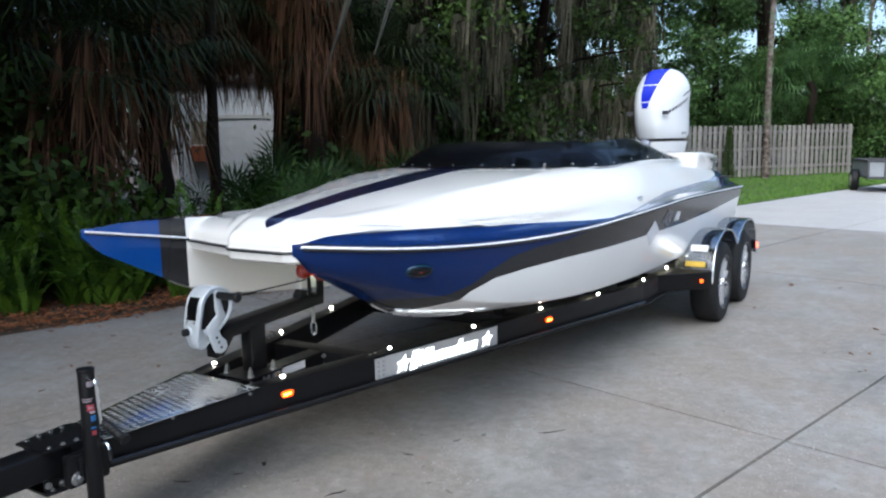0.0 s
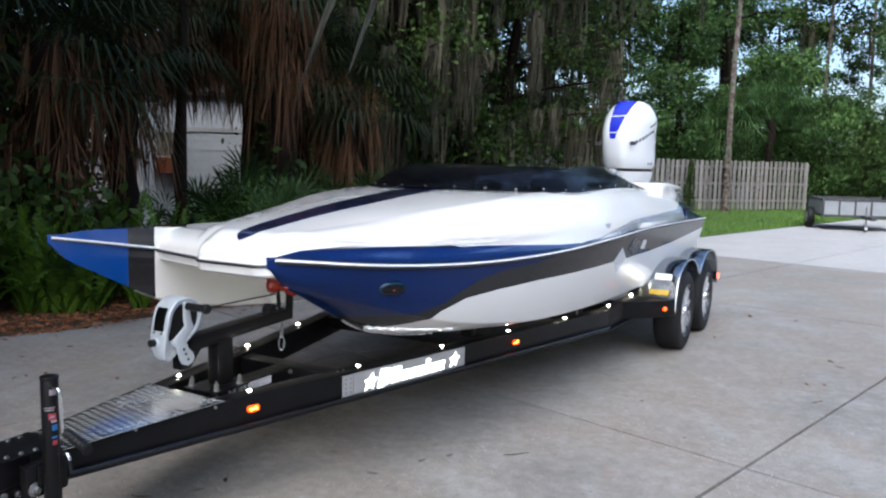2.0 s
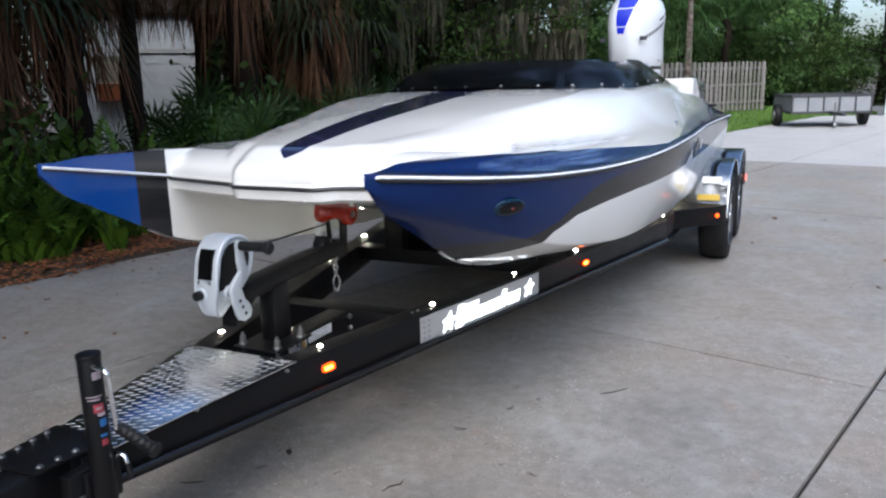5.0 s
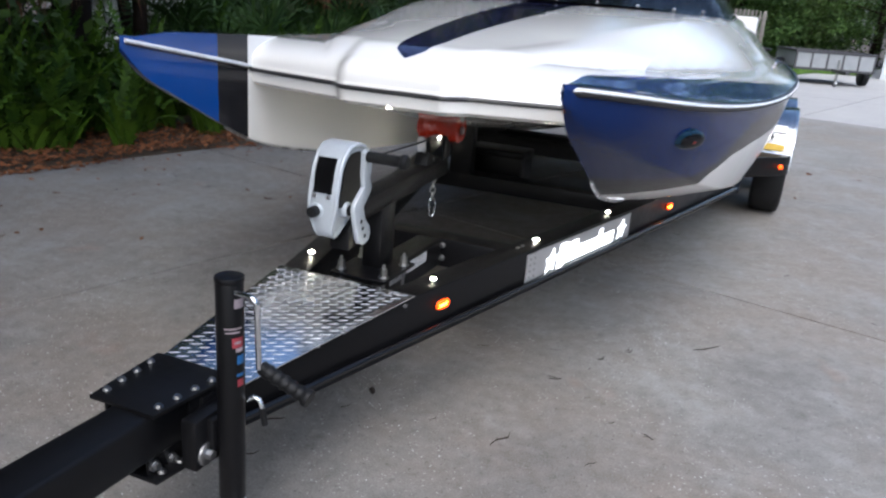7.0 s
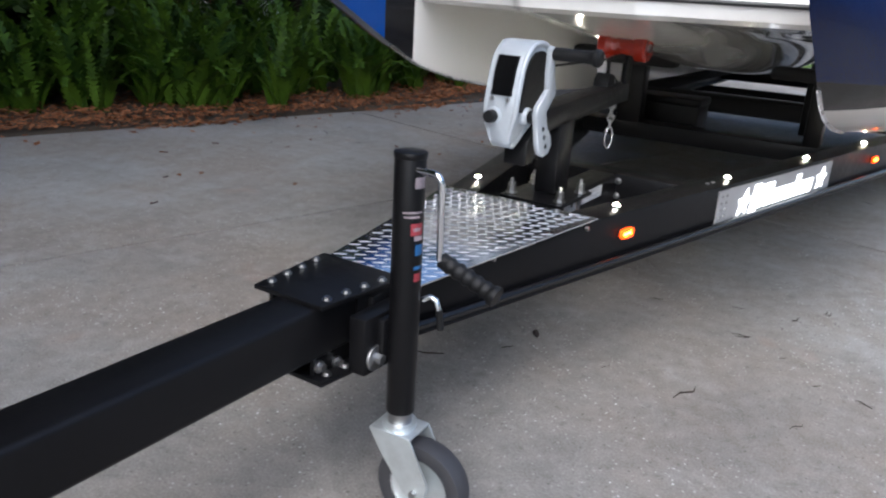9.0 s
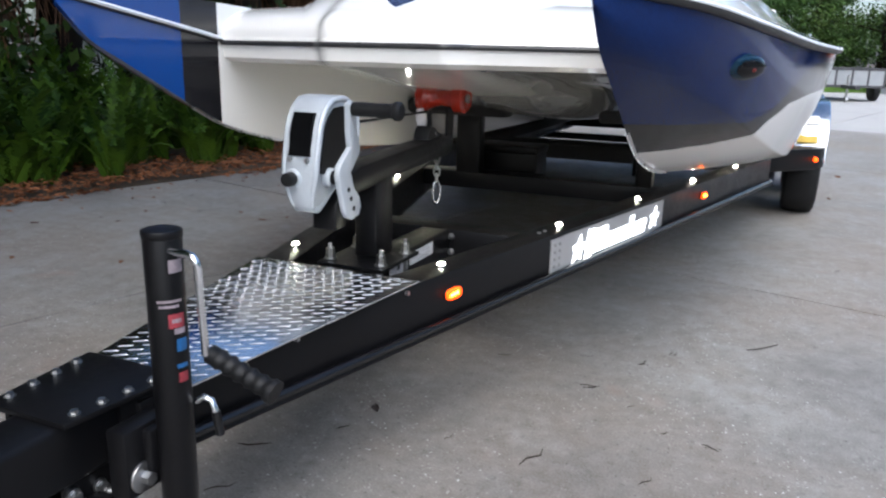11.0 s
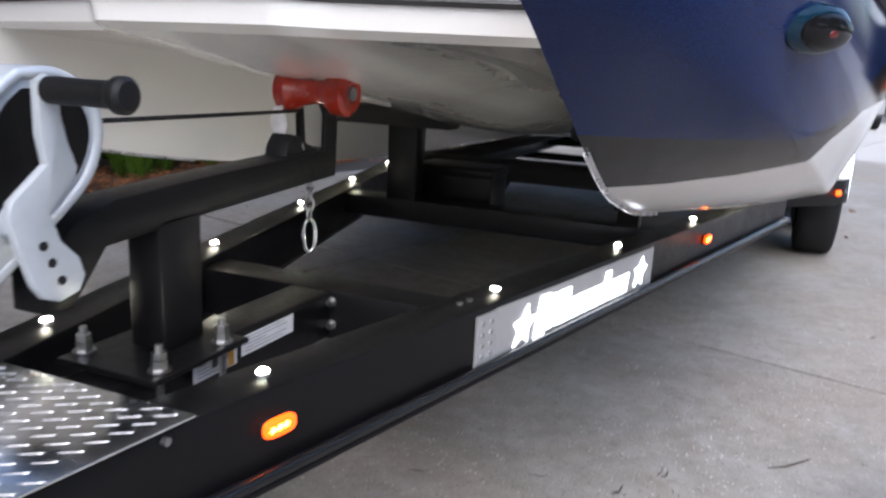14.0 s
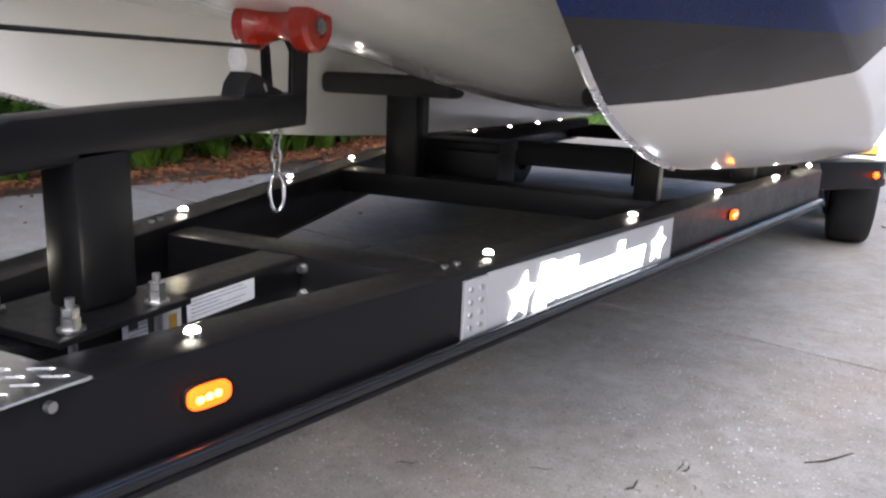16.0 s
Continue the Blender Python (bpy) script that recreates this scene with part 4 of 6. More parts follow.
def stickers(ob):
    paper = plain("label_paper", (0.55, 0.56, 0.58), 0.5, vary=0.08, scale=60)
    ink = plain("label_ink", (0.20, 0.21, 0.23), 0.6)
    inky = plain("label_black", (0.03, 0.03, 0.03), 0.6)
    yel = plain("label_yellow", (0.45, 0.25, 0.03), 0.6)
    for y0, y1, z0, z1 in ((0.945, 1.055, 0.416, 0.457), (1.068, 1.226, 0.423, 0.459)):
        bm = bmesh.new()
        box(bm, (0.0482, y0, z0), (0.0492, y1, z1))
        a = sub("label", bm, paper, ob, "pale data label")
        rnd = random.Random(int(y0 * 100))
        for k in range(5):
            w = (y1 - y0) * rnd.uniform(0.4, 0.85)
            bm = bmesh.new()
            box(bm, (0.0490, y0 + 0.008, z0 + 0.006 + k * 0.0062), (0.0496, y0 + 0.008 + w, z0 + 0.0075 + k * 0.0062))
            sub("print_bar", bm, ink, a)
    for y0, y1, z0, z1, mt in ((0.955, 0.972, 0.443, 0.456, inky), (0.990, 1.004, 0.430, 0.456, inky), (1.030, 1.046, 0.418, 0.446, yel)):
        bm = bmesh.new()
        box(bm, (0.0490, y0, z0), (0.0497, y1, z1))
        sub("print_bar", bm, mt, ob)
    for x, y, z in ((0.36, 1.375, 0.4), (0.05, 1.368, 0.445), (0.05, 1.368, 0.395), (-0.02, 1.368, 0.445)):
        bm = bmesh.new()
        rod(bm, (x, y, z), (x, y - 0.004, z), 0.011, 12)
        rod(bm, (x, y - 0.002, z), (x, y - 0.013, z), 0.008, 6)
        sub("bolt", bm, zinc, ob)


def bunks(ob):
    for x, w, x0, x1 in ((-0.327, 0.057, -0.635, -0.135), (0.475, 0.035, 0.265, 0.625)):
        bm = bmesh.new()
        box(bm, (x - w, 2.44, 0.475), (x + w, 2.51, 0.75), 0.006)
        sub("bunk_post", bm, black_paint, ob, smooth=40)
        bm = bmesh.new()
        box(bm, (x0, 2.425, 0.735), (x1, 2.525, 0.805 if x < 0 else 0.79), 0.022, None, 4)
        sub("bunk", bm, black_carpet, ob, "black carpeted bunk", smooth=50)
    for s in (1, -1):
        bm = bmesh.new()
        box(bm, (s * 0.68 - 0.045, 3.3, 0.466), (s * 0.68 + 0.045, 6.1, 0.526), 0.012)
        sub("bunk", bm, black_carpet, ob, "black carpeted bunk", smooth=50)
        bm = bmesh.new()
        box(bm, (s * 0.42 - 0.04, 2.70, 0.48), (s * 0.42 + 0.04, 2.76, 0.80), 0.006)
        sub("bunk_post", bm, black_paint, ob, smooth=40)


def under_frame(ob):
    """A carpeted cross beam and a box, added for the dark under the hull."""
    bm = bmesh.new()
    box(bm, (-0.84, 3.40, 0.44), (0.84, 3.52, 0.532), 0.02, None, 3)
    sub("cross_bunk", bm, black_carpet, ob, "black carpeted cross beam added for the dark under the hull", smooth=50)
    bm = bmesh.new()
    box(bm, (-0.36, 2.62, 0.40), (-0.05, 2.80, 0.585), 0.012, None, 3)
    a = sub("equipment_box", bm, black_paint, ob, "black box on the crossmember, added for the dark there", smooth=40)
    bm = bmesh.new()
    box(bm, (-0.365, 2.615, 0.555), (-0.045, 2.805, 0.592), 0.010, None, 3)
    sub("lid", bm, black_paint, a, smooth=40)


def wheels(ob):
    tyre = plain("tyre_rubber", (0.010, 0.010, 0.0105), 0.7, vary=0.25, scale=60, bump=0.3, Specular_IOR_Level=0.25)
    rimb = plain("black_alloy", (0.02, 0.02, 0.022), 0.3, 0.3)
    cut = plain("machined_alloy", (0.82, 0.83, 0.85), 0.22, 0.7, vary=0.06)
    R, W = 0.330, 0.205
    for s in (1, -1):
        for yc in (4.93, 5.81):
            cx, cz = s * 1.155, R
            bm = bmesh.new()
            prof = [(-0.5, 0.215), (-0.5, 0.235), (-0.52, 0.27), (-0.49, 0.305), (-0.42, 0.324), (-0.2, 0.330), (0, 0.331), (0.2, 0.330), (0.42, 0.324), (0.49, 0.305), (0.52, 0.27), (0.5, 0.235), (0.5, 0.215)]
            rows = []
            for k in range(73):
                t = 2 * math.pi * k / 72
                row = []
                for u, r in prof:
                    rr = r - (0.007 if (abs(u) < 0.45 and abs(u) > 0.15 and k % 2) else 0)
                    row.append((cx + u * W, yc + rr * math.cos(t), cz + rr * math.sin(t)))
                rows.append(row)
            grid(bm, rows)
            bmesh.ops.remove_doubles(bm, verts=bm.verts, dist=0.0002)
            bmesh.ops.recalc_face_normals(bm, faces=bm.faces)
            a = sub("wheel", bm, tyre, ob, "black tyre on a machined spoke alloy", smooth=50)
            bm = bmesh.new()
            rows = [[(cx + s * x, yc + r * math.cos(t), cz + r * math.sin(t)) for t in (2 * math.pi * k / 40 for k in range(41))] for x, r in ((-0.1, 0.215), (0.10, 0.215), (0.104, 0.222), (0.106, 0.214), (0.085, 0.200), (0.03, 0.195), (0.02, 0.0))]
            grid(bm, rows)
            bmesh.ops.recalc_face_normals(bm, faces=bm.faces)
            sub("rim", bm, rimb, a, smooth=40)
            for k in range(6):
                t = radians(60 * k + (12 if yc > 5 else 0))
                m = Matrix.Translation((cx + s * 0.078, yc, cz)) @ Matrix.Rotation(t, 4, "X")
                bm = bmesh.new()
                for d in (-1, 1):
                    prism(bm, [(0.045, d * 0.010), (0.12, d * 0.016), (0.205, d * 0.040), (0.205, d * 0.064), (0.10, d * 0.034), (0.045, d * 0.026)], "x", -0.012, 0.014)
                bmesh.ops.recalc_face_normals(bm, faces=bm.faces)
                bmesh.ops.transform(bm, matrix=m, verts=bm.verts)
                sub("spoke", bm, cut, a)
            bm = bmesh.new()
            rod(bm, (cx + s * 0.02, yc, cz), (cx + s * 0.10, yc, cz), 0.05, 20, 0.042, 0.004)
            sub("hub_cap", bm, chrome, a, smooth=40)
        # polished double-arch mudguard
        steel = plain("polished_mudguard", (0.60, 0.62, 0.65), 0.07, 1.0, vary=0.06, scale=6)
        arch = [(-0.47, 0.40), (-0.455, 0.50), (-0.42, 0.60), (-0.35, 0.685), (-0.24, 0.738), (-0.10, 0.762), (0.05, 0.765), (0.20, 0.742), (0.32, 0.685), (0.40, 0.622)]
        prof = [(4.93 + u, v) for u, v in arch] + [(5.37, 0.598)] + [(5.81 - u, v) for u, v in arch[::-1]]
        x0, x1 = s * 0.975, s * 1.258
        bm = bmesh.new()
        rows = [[(x0 + (x1 - x0) * f, u, v) for f in (0, 0.5, 0.96, 1.0)] + [(x1 + s * 0.002, u, v - 0.016)] for u, v in prof]
        grid(bm, rows)
        bmesh.ops.solidify(bm, geom=bm.faces[:], thickness=0.004)
        bmesh.ops.recalc_face_normals(bm, faces=bm.faces)
        a = sub("mudguard", bm, steel, ob, "polished steel double-arch mudguard", smooth=35)
        bm = bmesh.new()
        sweep(bm, [(x1 + s * 0.004, u, v - 0.008) for u, v in prof], 0.008, 8)
        sub("edge_trim", bm, chrome, a, smooth=60)
        bm = bmesh.new()
        tilt = Matrix.Translation((0, 4.462, 0.535)) @ Matrix.Rotation(radians(-18), 4, "X")
        box(bm, (x1 - s * 0.20, -0.007, -0.021), (x1 - s * 0.05, -0.002, 0.021), 0, tilt)
        bm2 = bmesh.new()
        tilt = Matrix.Translation((0, 4.545, 0.645)) @ Matrix.Rotation(radians(-40), 4, "X")
        box(bm2, (x1 - s * 0.18, -0.010, -0.028), (x1 - s * 0.05, -0.004, 0.028), 0, tilt)
        sub("white_label", bm2, plain("white_label", (0.7, 0.7, 0.7), 0.5), a, "plain white label")
        sub("warning_label", bm, plain("yellow_label", (0.48, 0.32, 0.03), 0.5), a, "yellow warning label")
        # black step in front, with its amber lamp
        bm = bmesh.new()
        prism(bm, [(s * 0.93, 4.06), (s * 1.225, 4.38), (s * 1.265, 4.50), (s * 0.93, 4.50)], "z", 0.36, 0.492, 0.010)
        b = sub("step", bm, black_paint, ob, "black step in front of the wheels", smooth=40)
        bm = bmesh.new()
        rod(bm, (s * 1.195, 4.40, 0.425), (s * 1.210, 4.345, 0.425), 0.019, 16, 0.014, 0.003)
        sub("lens", bm, amber, b, smooth=60)
        bm = bmesh.new()
        box(bm, (s * 1.0, 6.34, 0.42), (s * 1.26, 6.40, 0.50), 0.008)
        b = sub("tail_lamp", bm, black_rubber, ob, "red tail lamp")
        bm = bmesh.new()
        rod(bm, (s * 1.25, 6.33, 0.46), (s * 1.27, 6.33, 0.46), 0.028, 14)
        sub("lens", bm, red_lens, b)
    for yc in (4.93, 5.81):
        bm = bmesh.new()
        box(bm, (-1.06, yc - 0.035, R - 0.035), (1.06, yc + 0.035, R + 0.02), 0.006)
        sub("axle", bm, black_paint, ob)


marker_lamps(trailer_ob)
apex(trailer_ob)
treadplate(trailer_ob)
name_plate(trailer_ob)
winch_stand(trailer_ob)
winch(trailer_ob)
tongue_jack(trailer_ob)
stickers(trailer_ob)
bunks(trailer_ob)
under_frame(trailer_ob)
wheels(trailer_ob)


# ================= outboard motor and boat fittings =================
def outboard():
    ob = thing("outboard_motor", "white outboard motor with blue front stripe", "outboard motor", at=(0.02, 7.30, 0), turn=-13)
    m = Mat("cowl_paint", (0.8, 0.8, 0.8), 0.12, 0.0, Coat_Weight=0.6)
    p = m.xyz(m.coords())
    ax = m.math("ABSOLUTE", p[0])
    half = m.table(p[2], 1.2, 2.5, [(1.2, 0), (1.80, 0.03), (1.84, 0.036), (2.0, 0.075), (2.25, 0.125), (2.5, 0.13)])
    stripe = m.math("MULTIPLY", m.math("LESS_THAN", ax, half), m.math("MULTIPLY", m.math("LESS_THAN", p[1], 0.03), m.math("GREATER_THAN", p[2], 1.83)))
    gap = m.math("ADD", m.math("LESS_THAN", m.math("ABSOLUTE", m.math("SUBTRACT", p[2], 2.09)), 0.006), m.math("LESS_THAN", m.math("ABSOLUTE", m.math("SUBTRACT", p[2], 1.90)), 0.005))
    stripe = m.math("MULTIPLY", stripe, m.math("SUBTRACT", 1.0, gap))
    # slanted bars in place of the maker's lettering
    mark = None
    for y0, y1, rise, half_h, step in ((-0.20, 0.13, 1.885, 0.020, 0.042), (0.00, 0.17, 1.965, 0.009, 0.5)):
        line = m.math("SUBTRACT", p[2], m.math("ADD", m.math("MULTIPLY", p[1], 0.46), rise))
        on = m.math("MULTIPLY", m.math("LESS_THAN", m.math("ABSOLUTE", line), half_h), m.math("MULTIPLY", m.math("GREATER_THAN", p[1], y0), m.math("LESS_THAN", p[1], y1)))
        on = m.math("MULTIPLY", on, m.math("LESS_THAN", m.math("FRACT", m.math("DIVIDE", m.math("ADD", p[1], 1.0), step)), 0.66 if step < 0.1 else 2.0))
        on = m.math("MULTIPLY", on, m.math("GREATER_THAN", ax, 0.10))
        mark = on if mark is None else m.math("MAXIMUM", mark, on)
    m.set("Base Color", m.mix(mark, m.mix(stripe, (0.66, 0.68, 0.70), (0.02, 0.03, 0.45)), (0.05, 0.05, 0.06)))
    m.set("Roughness", m.ramp(m.noise(5, 3), [(0.3, 0.1), (0.7, 0.2)]))
    cowl_m = m.m

    def stack(levels, mat, name, label=""):
        """A body of rounded cross-sections: z, half width, front, back."""
        rows = []
        for z, w, f, b in levels:
            row = []
            for k in range(41):
                t = 2 * math.pi * k / 40
                c, sn = math.cos(t), math.sin(t)
                x = 1.1 * w * math.copysign(abs(c) ** 0.66, c)
                y = (f + b) / 2 + (b - f) / 2 * math.copysign(abs(sn) ** 0.72, sn)
                row.append((x * (0.82 + 0.18 * smooth01((y - f) / max(b - f, .01) * 2.2)), y, z))
            rows.append(row)
        bm = bmesh.new()
        grid(bm, rows)
        bmesh.ops.remove_doubles(bm, verts=bm.verts, dist=0.0005)
        bmesh.ops.recalc_face_normals(bm, faces=bm.faces)
        return part(name, bm, mat, ob, label, smooth=45)
    stack([(1.50, .0, -.05, .05), (1.50, .215, -.27, .33), (1.55, .235, -.305, .36), (1.66, .235, -.335, .37), (1.80, .232, -.355, .365), (1.90, .242, -.345, .35), (2.00, .256, -.30, .33), (2.08, .255, -.245, .30), (2.15, .235, -.19, .26), (2.21, .20, -.14, .21), (2.25, .155, -.10, .16), (2.268, .12, -.08, .12), (2.272, .0, -.02, .0)], cowl_m, "cowl", "white cowl with a blue front stripe")
    stack([(1.29, .0, -.02, .02), (1.29, .18, -.22, .31), (1.40, .215, -.27, .33), (1.465, .225, -.28, .34), (1.475, .0, -.02, .02)], cowl_m, "lower_cowl")
    stack([(1.474, .0, 0, .01), (1.474, .205, -.27, .31), (1.500, .205, -.27, .31), (1.501, .0, 0, .01)], black_rubber, "cowl_seal")
    stack([(0.20, .0, .02, .03), (0.22, .03, -.10, .18), (0.50, .05, -.14, .22), (0.62, .12, -.16, .26), (0.66, .12, -.16, .28), (0.70, .07, -.14, .22), (1.10, .10, -.16, .26), (1.30, .14, -.2, .28), (1.30, 0, 0, .01)], white_gel, "midsection")
    bm = bmesh.new()
    box(bm, (-0.18, -0.42, 0.80), (0.18, -0.16, 1.22), 0.03)
    part("clamp_bracket", bm, black_paint, ob, smooth=40)
    dark = plain("graphic_grey", (0.06, 0.06, 0.07), 0.4)
    for s in (1, -1):
        bm = bmesh.new()
        box(bm, (s * 0.19, -0.30, 1.76), (s * 0.258, -0.27, 1.80), 0.003)
        part("badge", bm, dark, ob)
        for k in range(2):
            bm = bmesh.new()
            box(bm, (s * 0.2, 0.02 + 0.07 * k, 1.545), (s * 0.272, 0.035 + 0.07 * k, 1.57), 0.002)
            part("vent", bm, zinc, ob)


windscreen_black = plain("black_lens", (0.006, 0.006, 0.007), 0.10, Specular_IOR_Level=0.2)
dark_red = plain("dark_red_glass", (0.09, 0.008, 0.006), 0.1)


def boat_fittings():
    ob = bpy.data.objects["speedboat"]
    # jack plate between transom and motor
    bm = bmesh.new()
    box(bm, (-0.20, 6.36, 0.78), (0.20, 6.95, 1.15), 0.02)
    part("jack_plate", bm, alu, ob, "bare aluminium jack plate", smooth=40)
    # white stern cowling and seat backs
    bm = bmesh.new()
    prism(bm, [(5.55, 1.20), (5.55, 1.370), (5.75, 1.378), (6.20, 1.348), (6.38, 1.335), (6.42, 1.31), (6.42, 1.265), (6.37, 1.24), (6.38, 1.15), (6.30, 1.08)], "x", -0.86, 0.86, 0.022)
    part("stern_cowling", bm, white_gel, ob, smooth=45)
    for s in (1, -1):
        bm = bmesh.new()
        box(bm, (s * 0.72, 6.18, 1.11), (s * 0.99, 6.33, 1.13), 0.008)
        rod(bm, (s * 0.80, 6.25, 1.12), (s * 0.80, 6.25, 1.15), 0.015, 10)
        part("stern_hatch", bm, black_rubber, ob, smooth=40)
        for k in range(3):
            bm = bmesh.new()
            box(bm, (s * 0.8595, 6.10 + 0.055 * k, 1.275), (s * 0.8625, 6.145 + 0.055 * k, 1.295))
            part("graphic_bar", bm, black_rubber, ob)
        # cleat on the side deck
        x, y = s * 1.055, 3.30
        z = deck_z(x, y)
        bm = bmesh.new()
        sweep(bm, [(x, y - 0.06, z + 0.016), (x, y - 0.03, z + 0.020), (x, y + 0.03, z + 0.020), (x, y + 0.06, z + 0.016)], [0.004, 0.008, 0.008, 0.004], 10)
        for d in (-0.03, 0.03):
            rod(bm, (x, y + d * 0.7, z - 0.01), (x, y + d * 0.7, z + 0.020), 0.007, 10)
        part("cleat", bm, chrome, ob, "polished cleat", smooth=50)
        # navigation light: oval housing, dark lens with a red glass
        c = Vector((s * 0.885, 1.005, 0.998))
        n = Vector((s * 0.80, -0.52, -0.28)).normalized()
        t = Vector((0, 0, 1)).cross(n).normalized()
        b = n.cross(t)
        # one dark teal over the whole housing
        teal = plain("teal_housing", (0.004, 0.022, 0.042), 0.12, 0.3)
        up = None
        for nm, prof, off, mt in (("navigation_light", ((0.060, 0.028, -0.02), (0.060, 0.028, 0.003), (0.050, 0.024, 0.009), (0.038, 0.020, 0.011), (0.0, 0.0, 0.013)), 0.0, teal), ("lens", ((0.050, 0.022, 0.005), (0.047, 0.020, 0.013), (0.034, 0.014, 0.018), (0.0, 0.0, 0.020)), 0.003, windscreen_black), ("red_glass", ((0.010, 0.006, 0.017), (0.007, 0.004, 0.0205), (0.0, 0.0, 0.022)), 0.002, dark_red)):
            bm = bmesh.new()
            grid(bm, [[tuple(c + n * d + t * (off + ru * math.cos(q)) + b * rv * math.sin(q)) for q in (2 * math.pi * k / 28 for k in range(29))] for ru, rv, d in prof])
            bmesh.ops.remove_doubles(bm, verts=bm.verts, dist=0.0001)
            bmesh.ops.recalc_face_normals(bm, faces=bm.faces)
            p_ = part(nm, bm, mt, up or ob, "oval teal navigation light with dark lens" if up is None else "", smooth=35)
            up = up or p_
        # bright metal strip along the keel, added in place of its edge highlight
        for nm, pts in (("keel_strip", [(s * (WALL + 0.003), y, keel_z(y) - 0.002) for y in stations(1.0, 1.75, 14)]),):
            bm = bmesh.new()
            sweep(bm, pts, 0.0055, 6)
            part(nm, bm, alu, ob, "bright metal strip added for the highlight on the keel edge", smooth=60)
        # pale diamond graphic on the hull side
        pale = plain("silver_graphic", (0.55, 0.57, 0.60), 0.2)
        dk = plain("charcoal_graphic", (0.04, 0.04, 0.05), 0.25)
        for pts, mt in ((((3.20, .905), (3.34, .985), (3.50, .90), (3.34, .815)), pale), (((3.52, .955), (3.66, 1.025), (3.84, .985), (3.70, .905)), dk), (((3.86, .93), (3.92, .99), (4.04, .98), (4.0, .92)), pale)):
            bm = bmesh.new()
            n_ = 6
            rows = []
            for i in range(n_ + 1):
                row = []
                for j in range(n_ + 1):
                    u, v = i / n_, j / n_
                    yy = (pts[0][0] * (1 - u) + pts[1][0] * u) * (1 - v) + (pts[3][0] * (1 - u) + pts[2][0] * u) * v
                    zz = (pts[0][1] * (1 - u) + pts[1][1] * u) * (1 - v) + (pts[3][1] * (1 - u) + pts[2][1] * u) * v
                    R, C = (rail_x(yy), rail_z(yy)), (chine_x(yy), chine_z(yy))
                    q = (R[1] - zz) / (R[1] - C[1])
                    xx = R[0] + (C[0] - R[0]) * q + 0.018 * math.sin(math.pi * q)
                    row.append((s * (xx + 0.003), yy, zz))
                rows.append(row)
            grid(bm, rows)
            part("hull_graphic", bm, mt, ob, smooth=60)


outboard()
boat_fittings()


# ================= garden =================
def leaf_mat(name, dark, light, rough=0.55, trans=0.15):
    m = Mat(name, light, rough)
    r = m.n.new("ShaderNodeNewGeometry").outputs["Random Per Island"]
    o = m.n.new("ShaderNodeObjectInfo").outputs["Random"]
    f = m.mix(0.35, r, o)
    big = m.noise(0.8, 2, 0.5, kind="World")
    m.set("Base Color", m.ramp(m.mix(0.3, f, big), [(0.15, dark), (0.85, light)]))
    m.set("Specular IOR Level", 0.15)
    return m.m


green_fern = leaf_mat("fern_leaf", (0.006, 0.020, 0.003), (0.066, 0.122, 0.010))
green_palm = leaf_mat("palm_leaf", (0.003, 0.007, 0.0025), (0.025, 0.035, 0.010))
green_palmetto = leaf_mat("palmetto_leaf", (0.008, 0.018, 0.006), (0.046, 0.088, 0.022))
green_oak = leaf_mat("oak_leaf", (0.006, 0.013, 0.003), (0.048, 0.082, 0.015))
green_light = leaf_mat("light_leaf", (0.02, 0.05, 0.015), (0.085, 0.15, 0.038))
dead_frond = leaf_mat("dead_frond", (0.013, 0.008, 0.005), (0.185, 0.094, 0.050), 0.85)
moss_mat = leaf_mat("spanish_moss", (0.016, 0.015, 0.010), (0.092, 0.084, 0.058), 0.9)
pale_moss = leaf_mat("pale_moss", (0.05, 0.05, 0.042), (0.16, 0.155, 0.125), 0.9)
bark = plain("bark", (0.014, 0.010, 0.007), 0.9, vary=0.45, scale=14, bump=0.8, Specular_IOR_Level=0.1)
m = Mat("pine_bark", (0.1, 0.08, 0.07), 0.9, Specular_IOR_Level=0.1)
plates = m.ramp(m.noise(7, 5, 0.7), [(0.38, (0.035, 0.026, 0.021)), (0.52, (0.125, 0.100, 0.086)), (0.66, (0.22, 0.20, 0.18))])
m.set("Base Color", m.mix(m.ramp(m.noise(1.6, 4), [(0.5, 0.0), (0.62, 0.8)]), plates, (0.11, 0.13, 0.09)))
m.bump(m.noise(24, 4), 0.8, 0.02)
pine_bark = m.m
litter_mat = leaf_mat("leaf_litter", (0.06, 0.022, 0.010), (0.36, 0.15, 0.065), 0.85)
grass_mat = leaf_mat("grass", (0.045, 0.10, 0.015), (0.12, 0.21, 0.04), 0.7)


def soup(name, verts, faces, mat, parent=None, label=""):
    """Many small faces from arrays as one mesh object."""
    me = bpy.data.meshes.new(name)
    me.from_pydata(np.asarray(verts).tolist(), [], np.asarray(faces).tolist() if not isinstance(faces, list) else faces)
    me.materials.append(mat)
    ob = new(name, me)
    ob.parent = parent
    if label:
        tagged(ob, label)
    return ob


